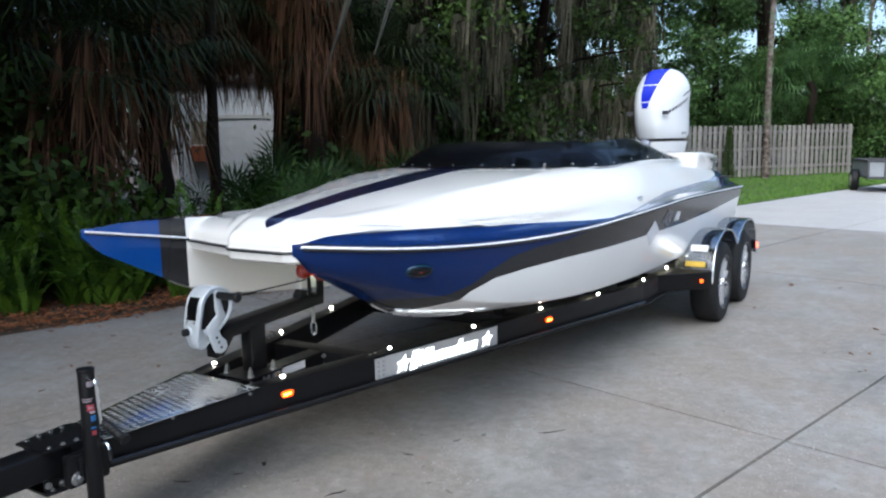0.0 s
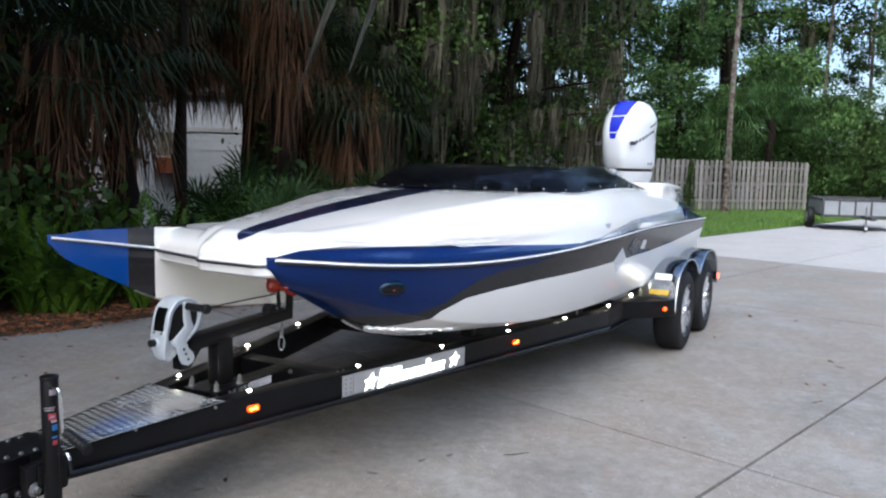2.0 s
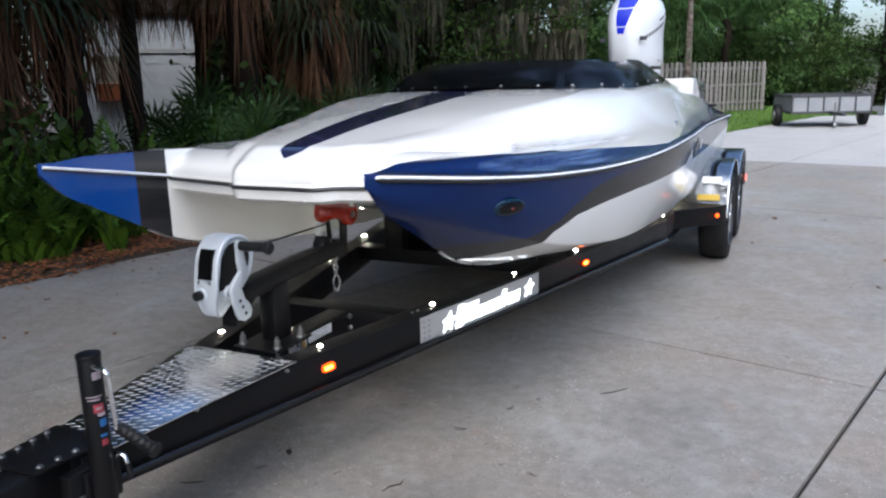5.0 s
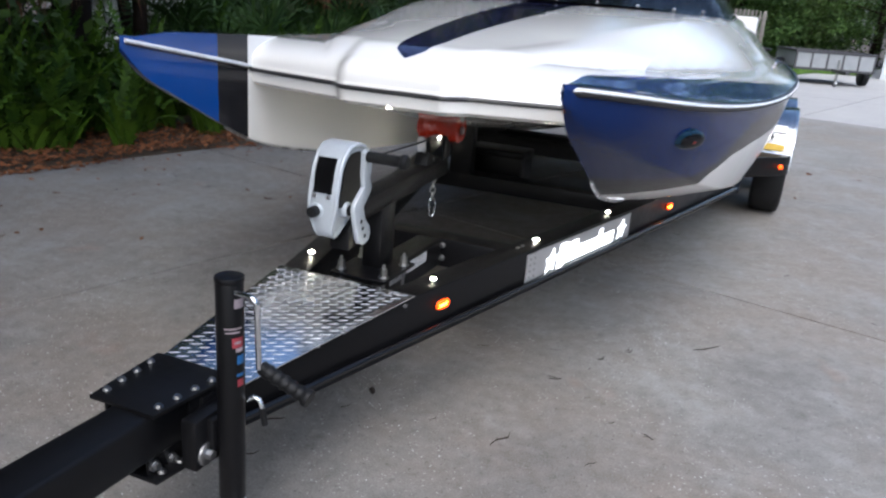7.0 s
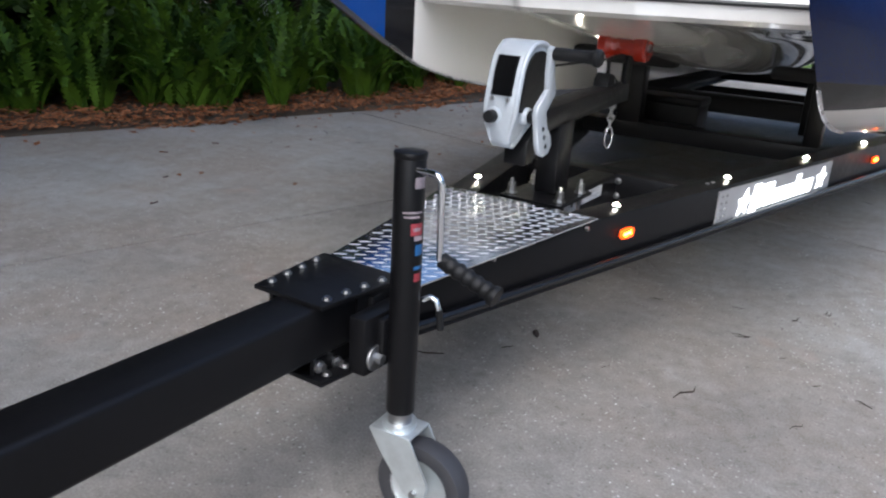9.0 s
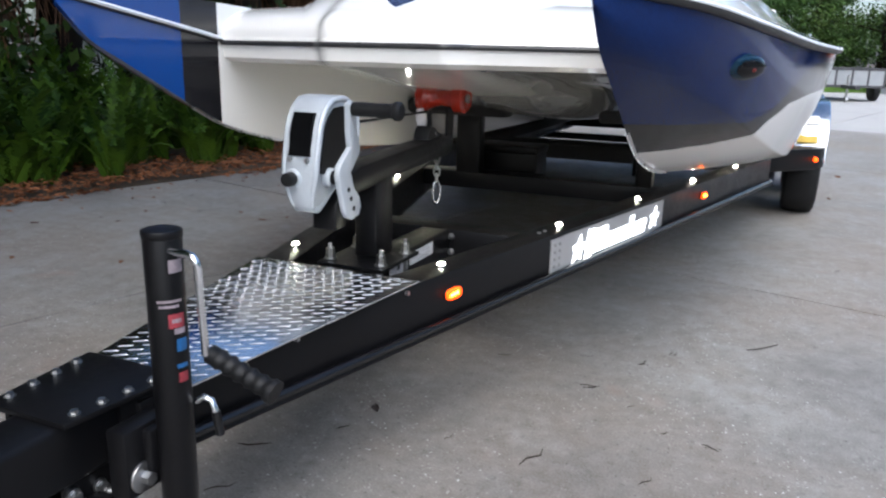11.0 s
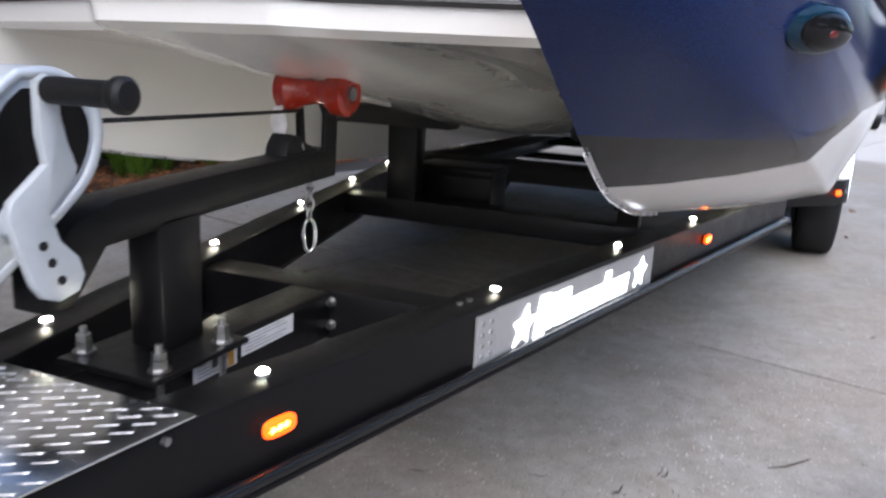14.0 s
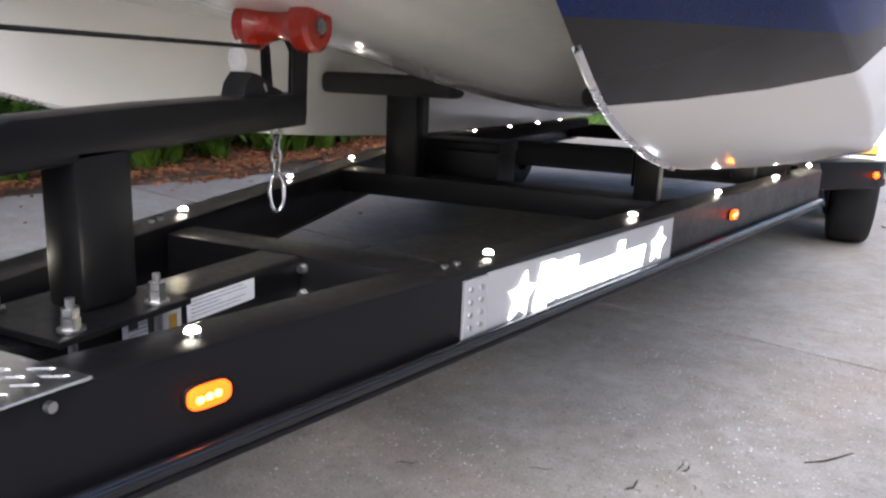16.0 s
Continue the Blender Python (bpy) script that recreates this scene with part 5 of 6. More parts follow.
def leaf_quads(rng, centers, size, droop=0.0, aspect=0.45):
    """A pointed leaf of two triangles at each centre."""
    n = len(centers)
    d = rng.normal(size=(n, 3))
    d[:, 2] -= droop
    d /= np.linalg.norm(d, axis=1)[:, None]
    w = np.cross(d, rng.normal(size=(n, 3)))
    w /= np.linalg.norm(w, axis=1)[:, None] + 1e-9
    L = size * rng.uniform(0.6, 1.3, n)[:, None]
    v = np.stack([centers - d * L * 0.5, centers + w * L * aspect * 0.5, centers + d * L * 0.5, centers - w * L * aspect * 0.5], 1).reshape(-1, 3)
    f = np.arange(4 * n).reshape(-1, 4)
    return v, f


def fern_thing(seed, mat):
    """A tuft of upright sword fronds with narrow leaflets, each frond a part."""
    rng = np.random.default_rng(seed)
    fern = thing("fern", "bright green sword fern growing in leaf litter", "fern", "ferns in the bed")
    for k in range(12):
        V, Fc = [], []
        az = 2 * math.pi * k / 12 + rng.uniform(-.3, .3)
        ln, lean = rng.uniform(0.5, 1.1), rng.uniform(0.2, 1.3)
        c = np.array([rng.uniform(-.06, .06), rng.uniform(-.06, .06), 0])
        n = 19
        sd = np.array([-math.sin(az), math.cos(az), 0])
        for i in range(n):
            t = i / n
            a = lean * (0.35 + 0.5 * t + 1.1 * t * t * t)
            out = np.array([math.cos(az) * math.sin(a), math.sin(az) * math.sin(a), math.cos(a)])
            c = c + out * ln / n
            wl = 0.082 * min(1, 0.25 + 2.4 * t) * (1 - t) ** 0.45 + 0.006
            for s in (1, -1):
                tip = c + sd * s * wl + out * wl * 0.30 + rng.normal(0, 0.006, 3)
                b = len(V)
                V += [c - out * ln / n, c + sd * s * wl * .6 - out * 0.007, tip, c + sd * s * wl * .5 + out * 0.024, c]
                Fc.append([b, b + 1, b + 2, b + 3, b + 4])
        soup("frond", V, Fc, mat, fern)
    return fern


def bed_edge(y):
    """Where the planted bed meets the concrete."""
    return -4.22 + 0.274 * y if y < 4.6 else -2.96 - 0.44 * smooth01((y - 4.6) / 7)


def fern_bed():
    bm = bmesh.new()
    rng = random.Random(17)
    rows = []
    for j in range(56):
        y = -7 + 0.42 * j
        rows.append([(bed_edge(y) + 0.02 - d, y, -0.03 if d == 0 else 0.012 + 0.06 * smooth01(d) + rng.uniform(-.012, .012)) for d in (0, 0.08, 0.3, 0.6, 1.1, 1.8, 2.8, 4.0)])
    grid(bm, rows, flip=True)
    tagged(part("planting_bed", bm, soil, smooth=60), "dark soil bed covered in leaf litter", "bed", kind="structure")
    protos = [fern_thing(s, green_fern) for s in (1, 2, 3, 4, 5)]
    rng = random.Random(5)
    spots = []
    for i in range(240):
        y = rng.uniform(-2.5, 12) if i < 205 else rng.uniform(12, 16)
        x = bed_edge(y) - 0.34 - abs(rng.gauss(0, 1)) * 0.8 + 0.10 * math.sin(y * 2.3)
        spots.append((x, y))
    for x, y in spots:
        sc = rng.uniform(0.55, 0.95) * (1.0 + 0.22 * min(bed_edge(y) - x, 1.6))
        m = Matrix.Translation((x, y, 0.0)) @ Matrix.Rotation(rng.uniform(0, 6.28), 4, "Z")
        k = spots.index((x, y))
        ob = protos[k] if k < len(protos) else copy_thing(rng.choice(protos), m)
        ob.matrix_basis = m @ Matrix.Scale(sc, 4)
    # leaf litter along the edge of the concrete
    g = np.random.default_rng(3)
    n = 21000
    y = g.uniform(-4, 16, n)
    e = np.array([bed_edge(q) for q in y])
    x = e + 0.05 - np.abs(g.normal(0, 0.5, n)) + 0.07 * np.sin(y * 3.1) + np.where(g.uniform(size=n) < 0.04, g.uniform(0, 0.45, n), 0)
    c = np.stack([x, y, 0.006 + g.uniform(0, 0.028, n) + np.where(x < e, 0.03 + 0.05 * np.clip(e - x, 0, 1), 0)], 1)
    v, f = leaf_quads(g, c, 0.062, 0, 0.5)
    v = v.reshape(-1, 4, 3)
    v[:, :, 2] = c[:, None, 2] + (v[:, :, 2] - c[:, None, 2]) * 0.3
    ob = soup("leaf_litter", v.reshape(-1, 3), f, litter_mat)
    tagged(ob, "reddish brown fallen leaves along the driveway edge", "leaf litter", kind="stuff")


def fan_leaf(V, Fc, base, az, lean, stem, size, blades=22, hang=0.25):
    """A fan palm leaf: a stalk and a half circle of narrow blades."""
    base = np.array(base, float)
    out = np.array([math.cos(az) * math.sin(lean), math.sin(az) * math.sin(lean), math.cos(lean)])
    hub = base + out * stem
    sd = np.array([-math.sin(az), math.cos(az), 0])
    up = np.cross(sd, out)
    b = len(V)
    V += [base - sd * 0.012, base + sd * 0.012, hub + sd * 0.008, hub - sd * 0.008]
    Fc.append([b, b + 1, b + 2, b + 3])
    for k in range(blades):
        a = radians(-125 + 250 * k / (blades - 1))
        d = out * math.cos(a) + sd * math.sin(a) + up * 0.15 * math.cos(3 * a)
        d /= np.linalg.norm(d)
        L = size * (0.75 + 0.25 * math.cos(a))
        w = np.cross(d, up)
        w /= np.linalg.norm(w) + 1e-9
        mid, tip = hub + d * L * 0.6, hub + d * L - np.array([0, 0, hang * L])
        b = len(V)
        V += [hub, mid + w * 0.016, tip, mid - w * 0.016]
        Fc.append([b, b + 1, b + 2, b + 3])


def palmetto(seed):
    """A clump of fan leaves, each its own part."""
    rng = random.Random(seed)
    ob = thing("saw_palmetto", "dark green saw palmetto with fan leaves", "palmetto", "palmettos under the trees")
    for k in range(14):
        V, Fc = [], []
        fan_leaf(V, Fc, (rng.uniform(-.1, .1), rng.uniform(-.1, .1), 0), rng.uniform(0, 6.28), rng.uniform(0.15, 1.0), rng.uniform(0.5, 1.1), rng.uniform(0.4, 0.6), 20, 0.12)
        soup("frond", V, Fc, green_palmetto, ob)
    return ob


def cabbage_palm(seed, height, leaf=None, label="cabbage palm with a skirt of hanging dead brown fronds", group="palms behind the ferns", skirt=150, girth=1.0):
    """A palm with a green head over a skirt of dead brown fronds."""
    rng = random.Random(seed)
    ob = thing("cabbage_palm", label, "palm tree", group)
    bm = bmesh.new()
    n = 14
    sweep(bm, [(0.05 * math.sin(i), 0.04 * math.cos(i * 1.3), height * i / n) for i in range(n + 1)], [girth * (0.19 + 0.02 * (i % 2)) for i in range(n + 1)], 12)
    part("trunk", bm, bark, ob, smooth=50)
    V, Fc = [], []
    for k in range(34):
        fan_leaf(V, Fc, (0, 0, height - rng.uniform(0, .3)), rng.uniform(0, 6.28), rng.uniform(0.2, 2.0), rng.uniform(0.6, 1.1), rng.uniform(0.7, 1.0), 24, 0.45)
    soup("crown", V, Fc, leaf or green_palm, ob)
    V, Fc = [], []
    for k in range(skirt):
        az = rng.uniform(0, 6.28)
        z0 = height + 0.3 - rng.uniform(0.0, 1.5)
        r0 = rng.uniform(0.12, 0.62)
        L = rng.uniform(0.35, 1.2)
        x, y = r0 * math.cos(az), r0 * math.sin(az)
        for j in range(4):
            w = rng.uniform(0.006, 0.016)
            dx, dy = rng.gauss(0.10 * math.cos(az), .13), rng.gauss(0.10 * math.sin(az), .13)
            b = len(V)
            ta = az + 1.57 + rng.uniform(-.8, .8)
            V += [(x, y, z0), (x + dx * .5 + w * math.cos(ta), y + dy * .5 + w * math.sin(ta), z0 - L * .55), (x + dx, y + dy, z0 - L), (x + dx * .5 - w * math.cos(ta), y + dy * .5 - w * math.sin(ta), z0 - L * .55)]
            Fc.append([b, b + 1, b + 2, b + 3])
    if skirt:
        soup("dead_skirt", V, Fc, dead_frond, ob, "hanging dead brown fronds")
    return ob


def moss_strands(rng, anchors, length):
    """Tapering tassels of hanging moss."""
    V, Fc = [], []
    for p in anchors:
        L = length * rng.uniform(0.25, 1.5)
        for j in range(9):
            off = np.array([rng.gauss(0, .09), rng.gauss(0, .09), 0])
            w = rng.uniform(0.015, 0.05)
            ta = rng.uniform(0, 3.14)
            q = np.array(p) + off
            pts = []
            for i in range(5):
                t = i / 4
                c = q + np.array([0.05 * math.sin(t * 5 + j), 0.05 * math.cos(t * 4 + j), -L * t * rng.uniform(.85, 1)])
                ww = w * (1 - t) ** 0.7 * (1 + 0.4 * math.sin(i * 2.4 + j)) + 0.002
                pts.append((c + np.array([math.cos(ta), math.sin(ta), 0]) * ww, c - np.array([math.cos(ta), math.sin(ta), 0]) * ww))
            for a_, b_ in zip(pts, pts[1:]):
                b = len(V)
                V += [a_[0], a_[1], b_[1], b_[0]]
                Fc.append([b, b + 1, b + 2, b + 3])
    return V, Fc


def broad_tree(name, label, seed, height, spread, low, leaf, clumps, per, size=0.16, moss=0, trunk_r=0.2, tbark=None, droop=0.2, puff=1.0):
    """A tapered trunk with limbs and a ragged crown of leaf clumps."""
    rng = random.Random(seed)
    g = np.random.default_rng(seed)
    ob = thing(name, label, "tree")
    bm = bmesh.new()
    n = 9
    bend = rng.uniform(-.5, .5)
    spine = [Vector((bend * (i / n) ** 2, 0.3 * math.sin(i * .7 + seed) * i / n, height * 0.92 * i / n)) for i in range(n + 1)]
    sweep(bm, spine, [trunk_r * (1.25 if i == 0 else 1) * (1 - 0.8 * i / n) + 0.02 for i in range(n + 1)], 10)
    part("trunk", bm, tbark or bark, ob, smooth=60)
    centers, anchors = [], []
    for k in range(max(6, clumps // 5)):
        t = rng.uniform(low, 0.97)
        p0 = spine[min(int(t * n), n)]
        az = rng.uniform(0, 6.28)
        ln = spread * rng.uniform(0.5, 1.1) * (1.15 - 0.6 * t)
        pts = [p0 + Vector((math.cos(az) * ln * f, math.sin(az) * ln * f, ln * 0.35 * f - ln * droop * f * f)) for f in (0, .35, .7, 1)]
        limb = sweep(bmesh.new(), pts, [0.055, 0.04, 0.026, 0.01], 6)
        part("limb", limb, tbark or bark, ob, smooth=60)
        for q in range(5):
            f = rng.uniform(0.35, 1.05)
            c = pts[0].lerp(pts[-1], f) + Vector((rng.gauss(0, .35), rng.gauss(0, .35), rng.gauss(0, .3)))
            centers.append(c)
            anchors.append(c)
    pts = []
    for c in centers:
        rad = rng.uniform(0.3, 0.75) * puff
        pts.append(np.array(c) + g.normal(0, 1, (per, 3)) * rad * np.array([.55, .55, .4]))
    v, f = leaf_quads(g, np.concatenate(pts), size, 0.3, 0.5)
    soup("crown", v, f, leaf, ob)
    if moss:
        a = [tuple(np.array(rng.choice(anchors)) + np.array([rng.gauss(0, .3), rng.gauss(0, .3), -0.1])) for _ in range(moss)]
        V, Fc = moss_strands(rng, a, 1.6)
        tagged(soup("moss", V, Fc, moss_mat, ob), "grey hanging moss", kind="stuff")
    return ob


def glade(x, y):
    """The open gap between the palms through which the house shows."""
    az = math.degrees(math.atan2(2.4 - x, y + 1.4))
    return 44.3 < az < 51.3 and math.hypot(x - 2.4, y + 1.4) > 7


def place(proto, spots, scale=(0.9, 1.15), seed=0):
    rng = random.Random(seed)
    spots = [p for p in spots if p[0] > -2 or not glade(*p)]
    for i, (x, y) in enumerate(spots):
        m = Matrix.Translation((x, y, -0.05)) @ Matrix.Rotation(rng.uniform(0, 6.28), 4, "Z")
        sc = rng.uniform(*scale)
        if i == 0:
            proto.matrix_basis = m @ Matrix.Scale(sc, 4)
        else:
            c = copy_thing(proto, m)
            c.scale = (sc, sc, sc)


def woods():
    # palmettos
    rng = random.Random(9)
    for seed in (11, 12):
        spots = []
        for i in range(11):
            az = radians(rng.uniform(4, 38))
            d = rng.uniform(11, 16)
            x, y = 2.5 - d * math.sin(az), -1.5 + d * math.cos(az)
            spots.append((min(x, -5.0 - rng.uniform(0, 2)), y))
        place(palmetto(seed), spots, (0.85, 1.25), seed)
    p = palmetto(13)
    place(p, [(-4.25, 5.9), (-4.55, 6.7), (-4.1, 7.3), (-4.9, 5.75), (-4.6, 8.1), (-5.2, 7.4), (-3.75, 6.5), (-3.7, 7.9), (-3.9, 8.8)], (0.95, 1.25), 13)
    for x, y, sc in ((-5.6, 6.35, 1.0), (-6.6, 7.0, 1.15), (-5.3, 6.8, 1.3)):
        c = copy_thing(p, pose(x, y, -0.05, 0, 0, 70 * x))
        c.scale = (sc, sc, sc)
    p = cabbage_palm(25, 2.5, green_light, "broad pale green cabbage palm behind the fence", "trees behind the fence", 0, 0.5)
    place(p, [(-1.3, 33.2), (-3.2, 33.6)], (1.35, 1.5), 25)
    # palms with dead skirts
    for seed, h, spots in ((21, 2.7, [(-5.5, 3.75), (-6.9, 3.5), (-5.6, 9.6)]), (22, 3.3, [(-5.62, 4.80), (-8.2, 4.0), (-6.8, 12.0), (-7.2, 1.6), (-8.4, 2.4), (-6.4, 9.2)])):
        p = cabbage_palm(seed, h)
        place(p, spots, (0.9, 1.1), seed)
    c = copy_thing(p, pose(-6.07, 8.28, -0.05, 0, 0, 200))
    c.scale = (1.0, 1.0, 1.38)
    p = cabbage_palm(26, 4.3, None, "slender tall cabbage palm with hanging dead fronds", skirt=190, girth=0.42)
    p.matrix_basis = pose(-7.45, 7.33, -0.05, 0, 0, 40)
    copy_thing(p, pose(-7.05, 8.46, -0.05, 0, 0, 150))
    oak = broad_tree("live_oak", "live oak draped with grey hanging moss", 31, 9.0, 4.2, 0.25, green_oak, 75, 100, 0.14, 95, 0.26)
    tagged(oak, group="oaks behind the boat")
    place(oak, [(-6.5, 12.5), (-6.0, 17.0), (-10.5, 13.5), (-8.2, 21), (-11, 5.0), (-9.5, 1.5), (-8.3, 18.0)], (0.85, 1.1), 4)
    oak2 = broad_tree("live_oak", "dense dark live oak among other trees, closing and shading the woods", 32, 10.0, 4.0, 0.12, green_oak, 95, 120, 0.16, 50, 0.24)
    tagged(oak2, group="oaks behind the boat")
    # The last four spots are unseen, added to keep sun off the palms.
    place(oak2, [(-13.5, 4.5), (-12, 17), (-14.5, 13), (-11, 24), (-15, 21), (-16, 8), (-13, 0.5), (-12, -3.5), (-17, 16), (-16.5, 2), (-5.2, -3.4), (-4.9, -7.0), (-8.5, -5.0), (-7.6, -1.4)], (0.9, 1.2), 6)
    tall = broad_tree("live_oak", "tall spreading live oak arching over the driveway edge, added for shade", 33, 13.0, 6.8, 0.5, green_oak, 150, 230, 0.25, 60, 0.30, None, 0.12, 1.7)
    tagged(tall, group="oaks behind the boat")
    # Oaks at y below 1 are unseen, added to shade palms and concrete.
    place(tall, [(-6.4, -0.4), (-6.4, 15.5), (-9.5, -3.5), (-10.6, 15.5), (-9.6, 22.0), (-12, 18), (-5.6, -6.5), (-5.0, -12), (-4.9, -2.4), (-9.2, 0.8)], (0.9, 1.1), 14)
    tree = broad_tree("tree", "light green broadleaf tree behind the fence", 41, 11.0, 3.6, 0.10, green_light, 95, 190, 0.17, 0, 0.2)
    tagged(tree, group="trees behind the fence")
    place(tree, [(-3.5, 36), (-8, 33), (4.8, 37.5), (-2.5, 46), (-12, 38), (-6.5, 42), (11, 38), (-5.5, 35), (-9.5, 36), (-4.5, 40)], (0.9, 1.25), 8)
    low = broad_tree("tree", "low bright green shrub tree behind the fence", 42, 5.2, 2.6, 0.08, green_light, 60, 150, 0.17, 0, 0.12)
    tagged(low, group="trees behind the fence")
    place(low, [(0.5, 37), (2.2, 39), (-1.0, 40), (0.8, 42)], (0.9, 1.1), 18)
    for x, y, sc in ((3.0, 43.5, 1.0), (-0.8, 44.0, 0.95)):
        c = copy_thing(tree, pose(x, y, -0.05, 0, 0, 90 * x))
        c.scale = (sc, sc, sc)
    # Unseen trees beside and behind, added to darken what the hull mirrors.
    belt = broad_tree("tree", "dark broadleaf tree out of view, added to darken reflections", 43, 10.0, 3.8, 0.08, green_oak, 90, 80, 0.34, 0, 0.22, None, 0.15, 1.4)
    tagged(belt, group="trees round the yard")
    place(belt, [(21.0 + 1.5 * math.sin(3 * k), -13 + 3.6 * k) for k in range(9)] + [(-22 + 6.5 * k, -44 + 2.5 * math.cos(2 * k)) for k in range(7)], (0.9, 1.2), 9)
    PINE = (-2.05, 27.6)
    pine = broad_tree("pine_tree", "tall pine with bare reddish trunk", 51, 16.0, 2.6, 0.55, green_oak, 60, 80, 0.2, 14, 0.095, pine_bark)
    tagged(pine, group="pines")
    place(pine, [PINE, (-7.0, 28.5), (2.2, 41), (-10, 30), (5.0, 40), (-1.0, 41), (0.3, 39.5)], (0.9, 1.15), 12)
    # low dark undergrowth
    g = np.random.default_rng(77)
    c = []
    for k in range(420):
        az = g.uniform(radians(-14), radians(72))
        d = g.uniform(15, 24)
        x, y = 2.5 - d * math.sin(az), -1.5 + d * math.cos(az)
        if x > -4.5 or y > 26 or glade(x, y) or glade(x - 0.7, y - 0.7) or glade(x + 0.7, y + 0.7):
            continue
        hgt = g.uniform(0.2, 3.0)
        c.append(np.array([x, y, hgt]) + g.normal(0, 1, (110, 3)) * np.array([.5, .5, .35]))
    for k in range(200):
        x = g.uniform(-16, 14)
        y = 34 + 0.25 * abs(x) + g.uniform(0, 3.5)
        c.append(np.array([x, y, g.uniform(0.2, 3.2)]) + g.normal(0, 1, (90, 3)) * np.array([.6, .5, .4]))
    for k in range(620):
        az = g.uniform(radians(-4), radians(74))
        d = g.uniform(19, 30)
        x, y = 2.5 - d * math.sin(az), -1.5 + d * math.cos(az)
        if x > -6.5 or y > 26:
            continue
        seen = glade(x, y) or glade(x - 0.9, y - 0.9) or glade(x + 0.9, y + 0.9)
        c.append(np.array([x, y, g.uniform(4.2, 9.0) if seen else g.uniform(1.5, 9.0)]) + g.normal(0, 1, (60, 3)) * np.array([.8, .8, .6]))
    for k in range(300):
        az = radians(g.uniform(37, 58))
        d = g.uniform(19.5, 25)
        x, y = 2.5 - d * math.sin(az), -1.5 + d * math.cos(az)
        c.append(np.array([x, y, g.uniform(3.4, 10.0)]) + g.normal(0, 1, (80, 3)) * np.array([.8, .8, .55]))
    # leafy shrubs round the foot of the palms
    for k in range(240):
        az = radians(g.uniform(38, 80))
        d = g.uniform(8.6, 10.4)
        x, y = 2.5 - d * math.sin(az), -1.5 + d * math.cos(az)
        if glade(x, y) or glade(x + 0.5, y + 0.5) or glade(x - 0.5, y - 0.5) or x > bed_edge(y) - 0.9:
            continue
        tall_ = 2.5 if az > radians(60) else 1.15
        c.append(np.array([x, y, g.uniform(0.2, tall_)]) + g.normal(0, 1, (70, 3)) * np.array([.3, .3, .25]))
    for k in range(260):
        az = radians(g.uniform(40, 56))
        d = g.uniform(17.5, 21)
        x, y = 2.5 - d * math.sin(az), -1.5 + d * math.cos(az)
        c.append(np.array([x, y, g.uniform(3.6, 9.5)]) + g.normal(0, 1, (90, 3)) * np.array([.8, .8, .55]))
    for k in range(300):
        az = radians(g.uniform(55, 80))
        d = g.uniform(13, 19)
        x, y = 2.5 - d * math.sin(az), -1.5 + d * math.cos(az)
        c.append(np.array([x, y, g.uniform(1.5, 9.0)]) + g.normal(0, 1, (80, 3)) * np.array([.7, .7, .5]))
    c = np.concatenate(c)
    c[:, 2] = np.maximum(c[:, 2], 0.02)
    v, f = leaf_quads(g, c, 0.15, 0.1, 0.5)
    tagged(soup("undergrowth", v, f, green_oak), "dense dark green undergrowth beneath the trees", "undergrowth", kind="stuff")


def leaning_oak():
    """A thin dark oak whose one long limb carries pale tassels of moss."""
    ob = thing("live_oak", "thin dark oak with long pale moss tassels", "tree", "oaks behind the boat")
    bm = bmesh.new()
    sweep(bm, [(-5.65, 5.75, -0.05), (-5.62, 5.74, 1.2), (-5.66, 5.8, 2.6), (-5.6, 5.85, 4.2), (-5.75, 5.9, 6.5)], [0.095, 0.075, 0.07, 0.065, 0.05], 10)
    part("trunk", bm, bark, ob, smooth=60)
    bm = bmesh.new()
    sweep(bm, [(-5.6, 5.85, 4.1), (-4.4, 5.4, 4.5), (-3.2, 4.9, 4.25), (-1.55, 4.9, 3.9)], [0.08, 0.06, 0.045, 0.02], 8)
    part("limb", bm, bark, ob, smooth=60)
    for k, (top, foot) in enumerate((((-2.12, 4.9, 3.95), (-3.0, 4.9, 1.95)), ((-1.62, 4.95, 3.85), (-2.24, 4.9, 2.36)))):
        rng = random.Random(60 + k)
        V, Fc = [], []
        a, b = np.array(top), np.array(foot)
        for j in range(26):
            t0 = rng.uniform(0, 0.7)
            t1 = min(1.0, t0 + rng.uniform(0.15, 0.4))
            o = np.array([rng.gauss(0, .035), rng.gauss(0, .035), 0]) * (1.1 - t0)
            p, q = a + (b - a) * t0 + o, a + (b - a) * t1 + o * 0.4
            w = rng.uniform(0.010, 0.028) * (1.1 - t0)
            ta = rng.uniform(0, 3.14)
            d = np.array([math.cos(ta), math.sin(ta), 0]) * w
            m_ = (p + q) / 2
            n = len(V)
            V += [p, m_ + d, q, m_ - d]
            Fc.append([n, n + 1, n + 2, n + 3])
        soup("moss_tassel", V, Fc, pale_moss, ob, "pale grey moss tassel")


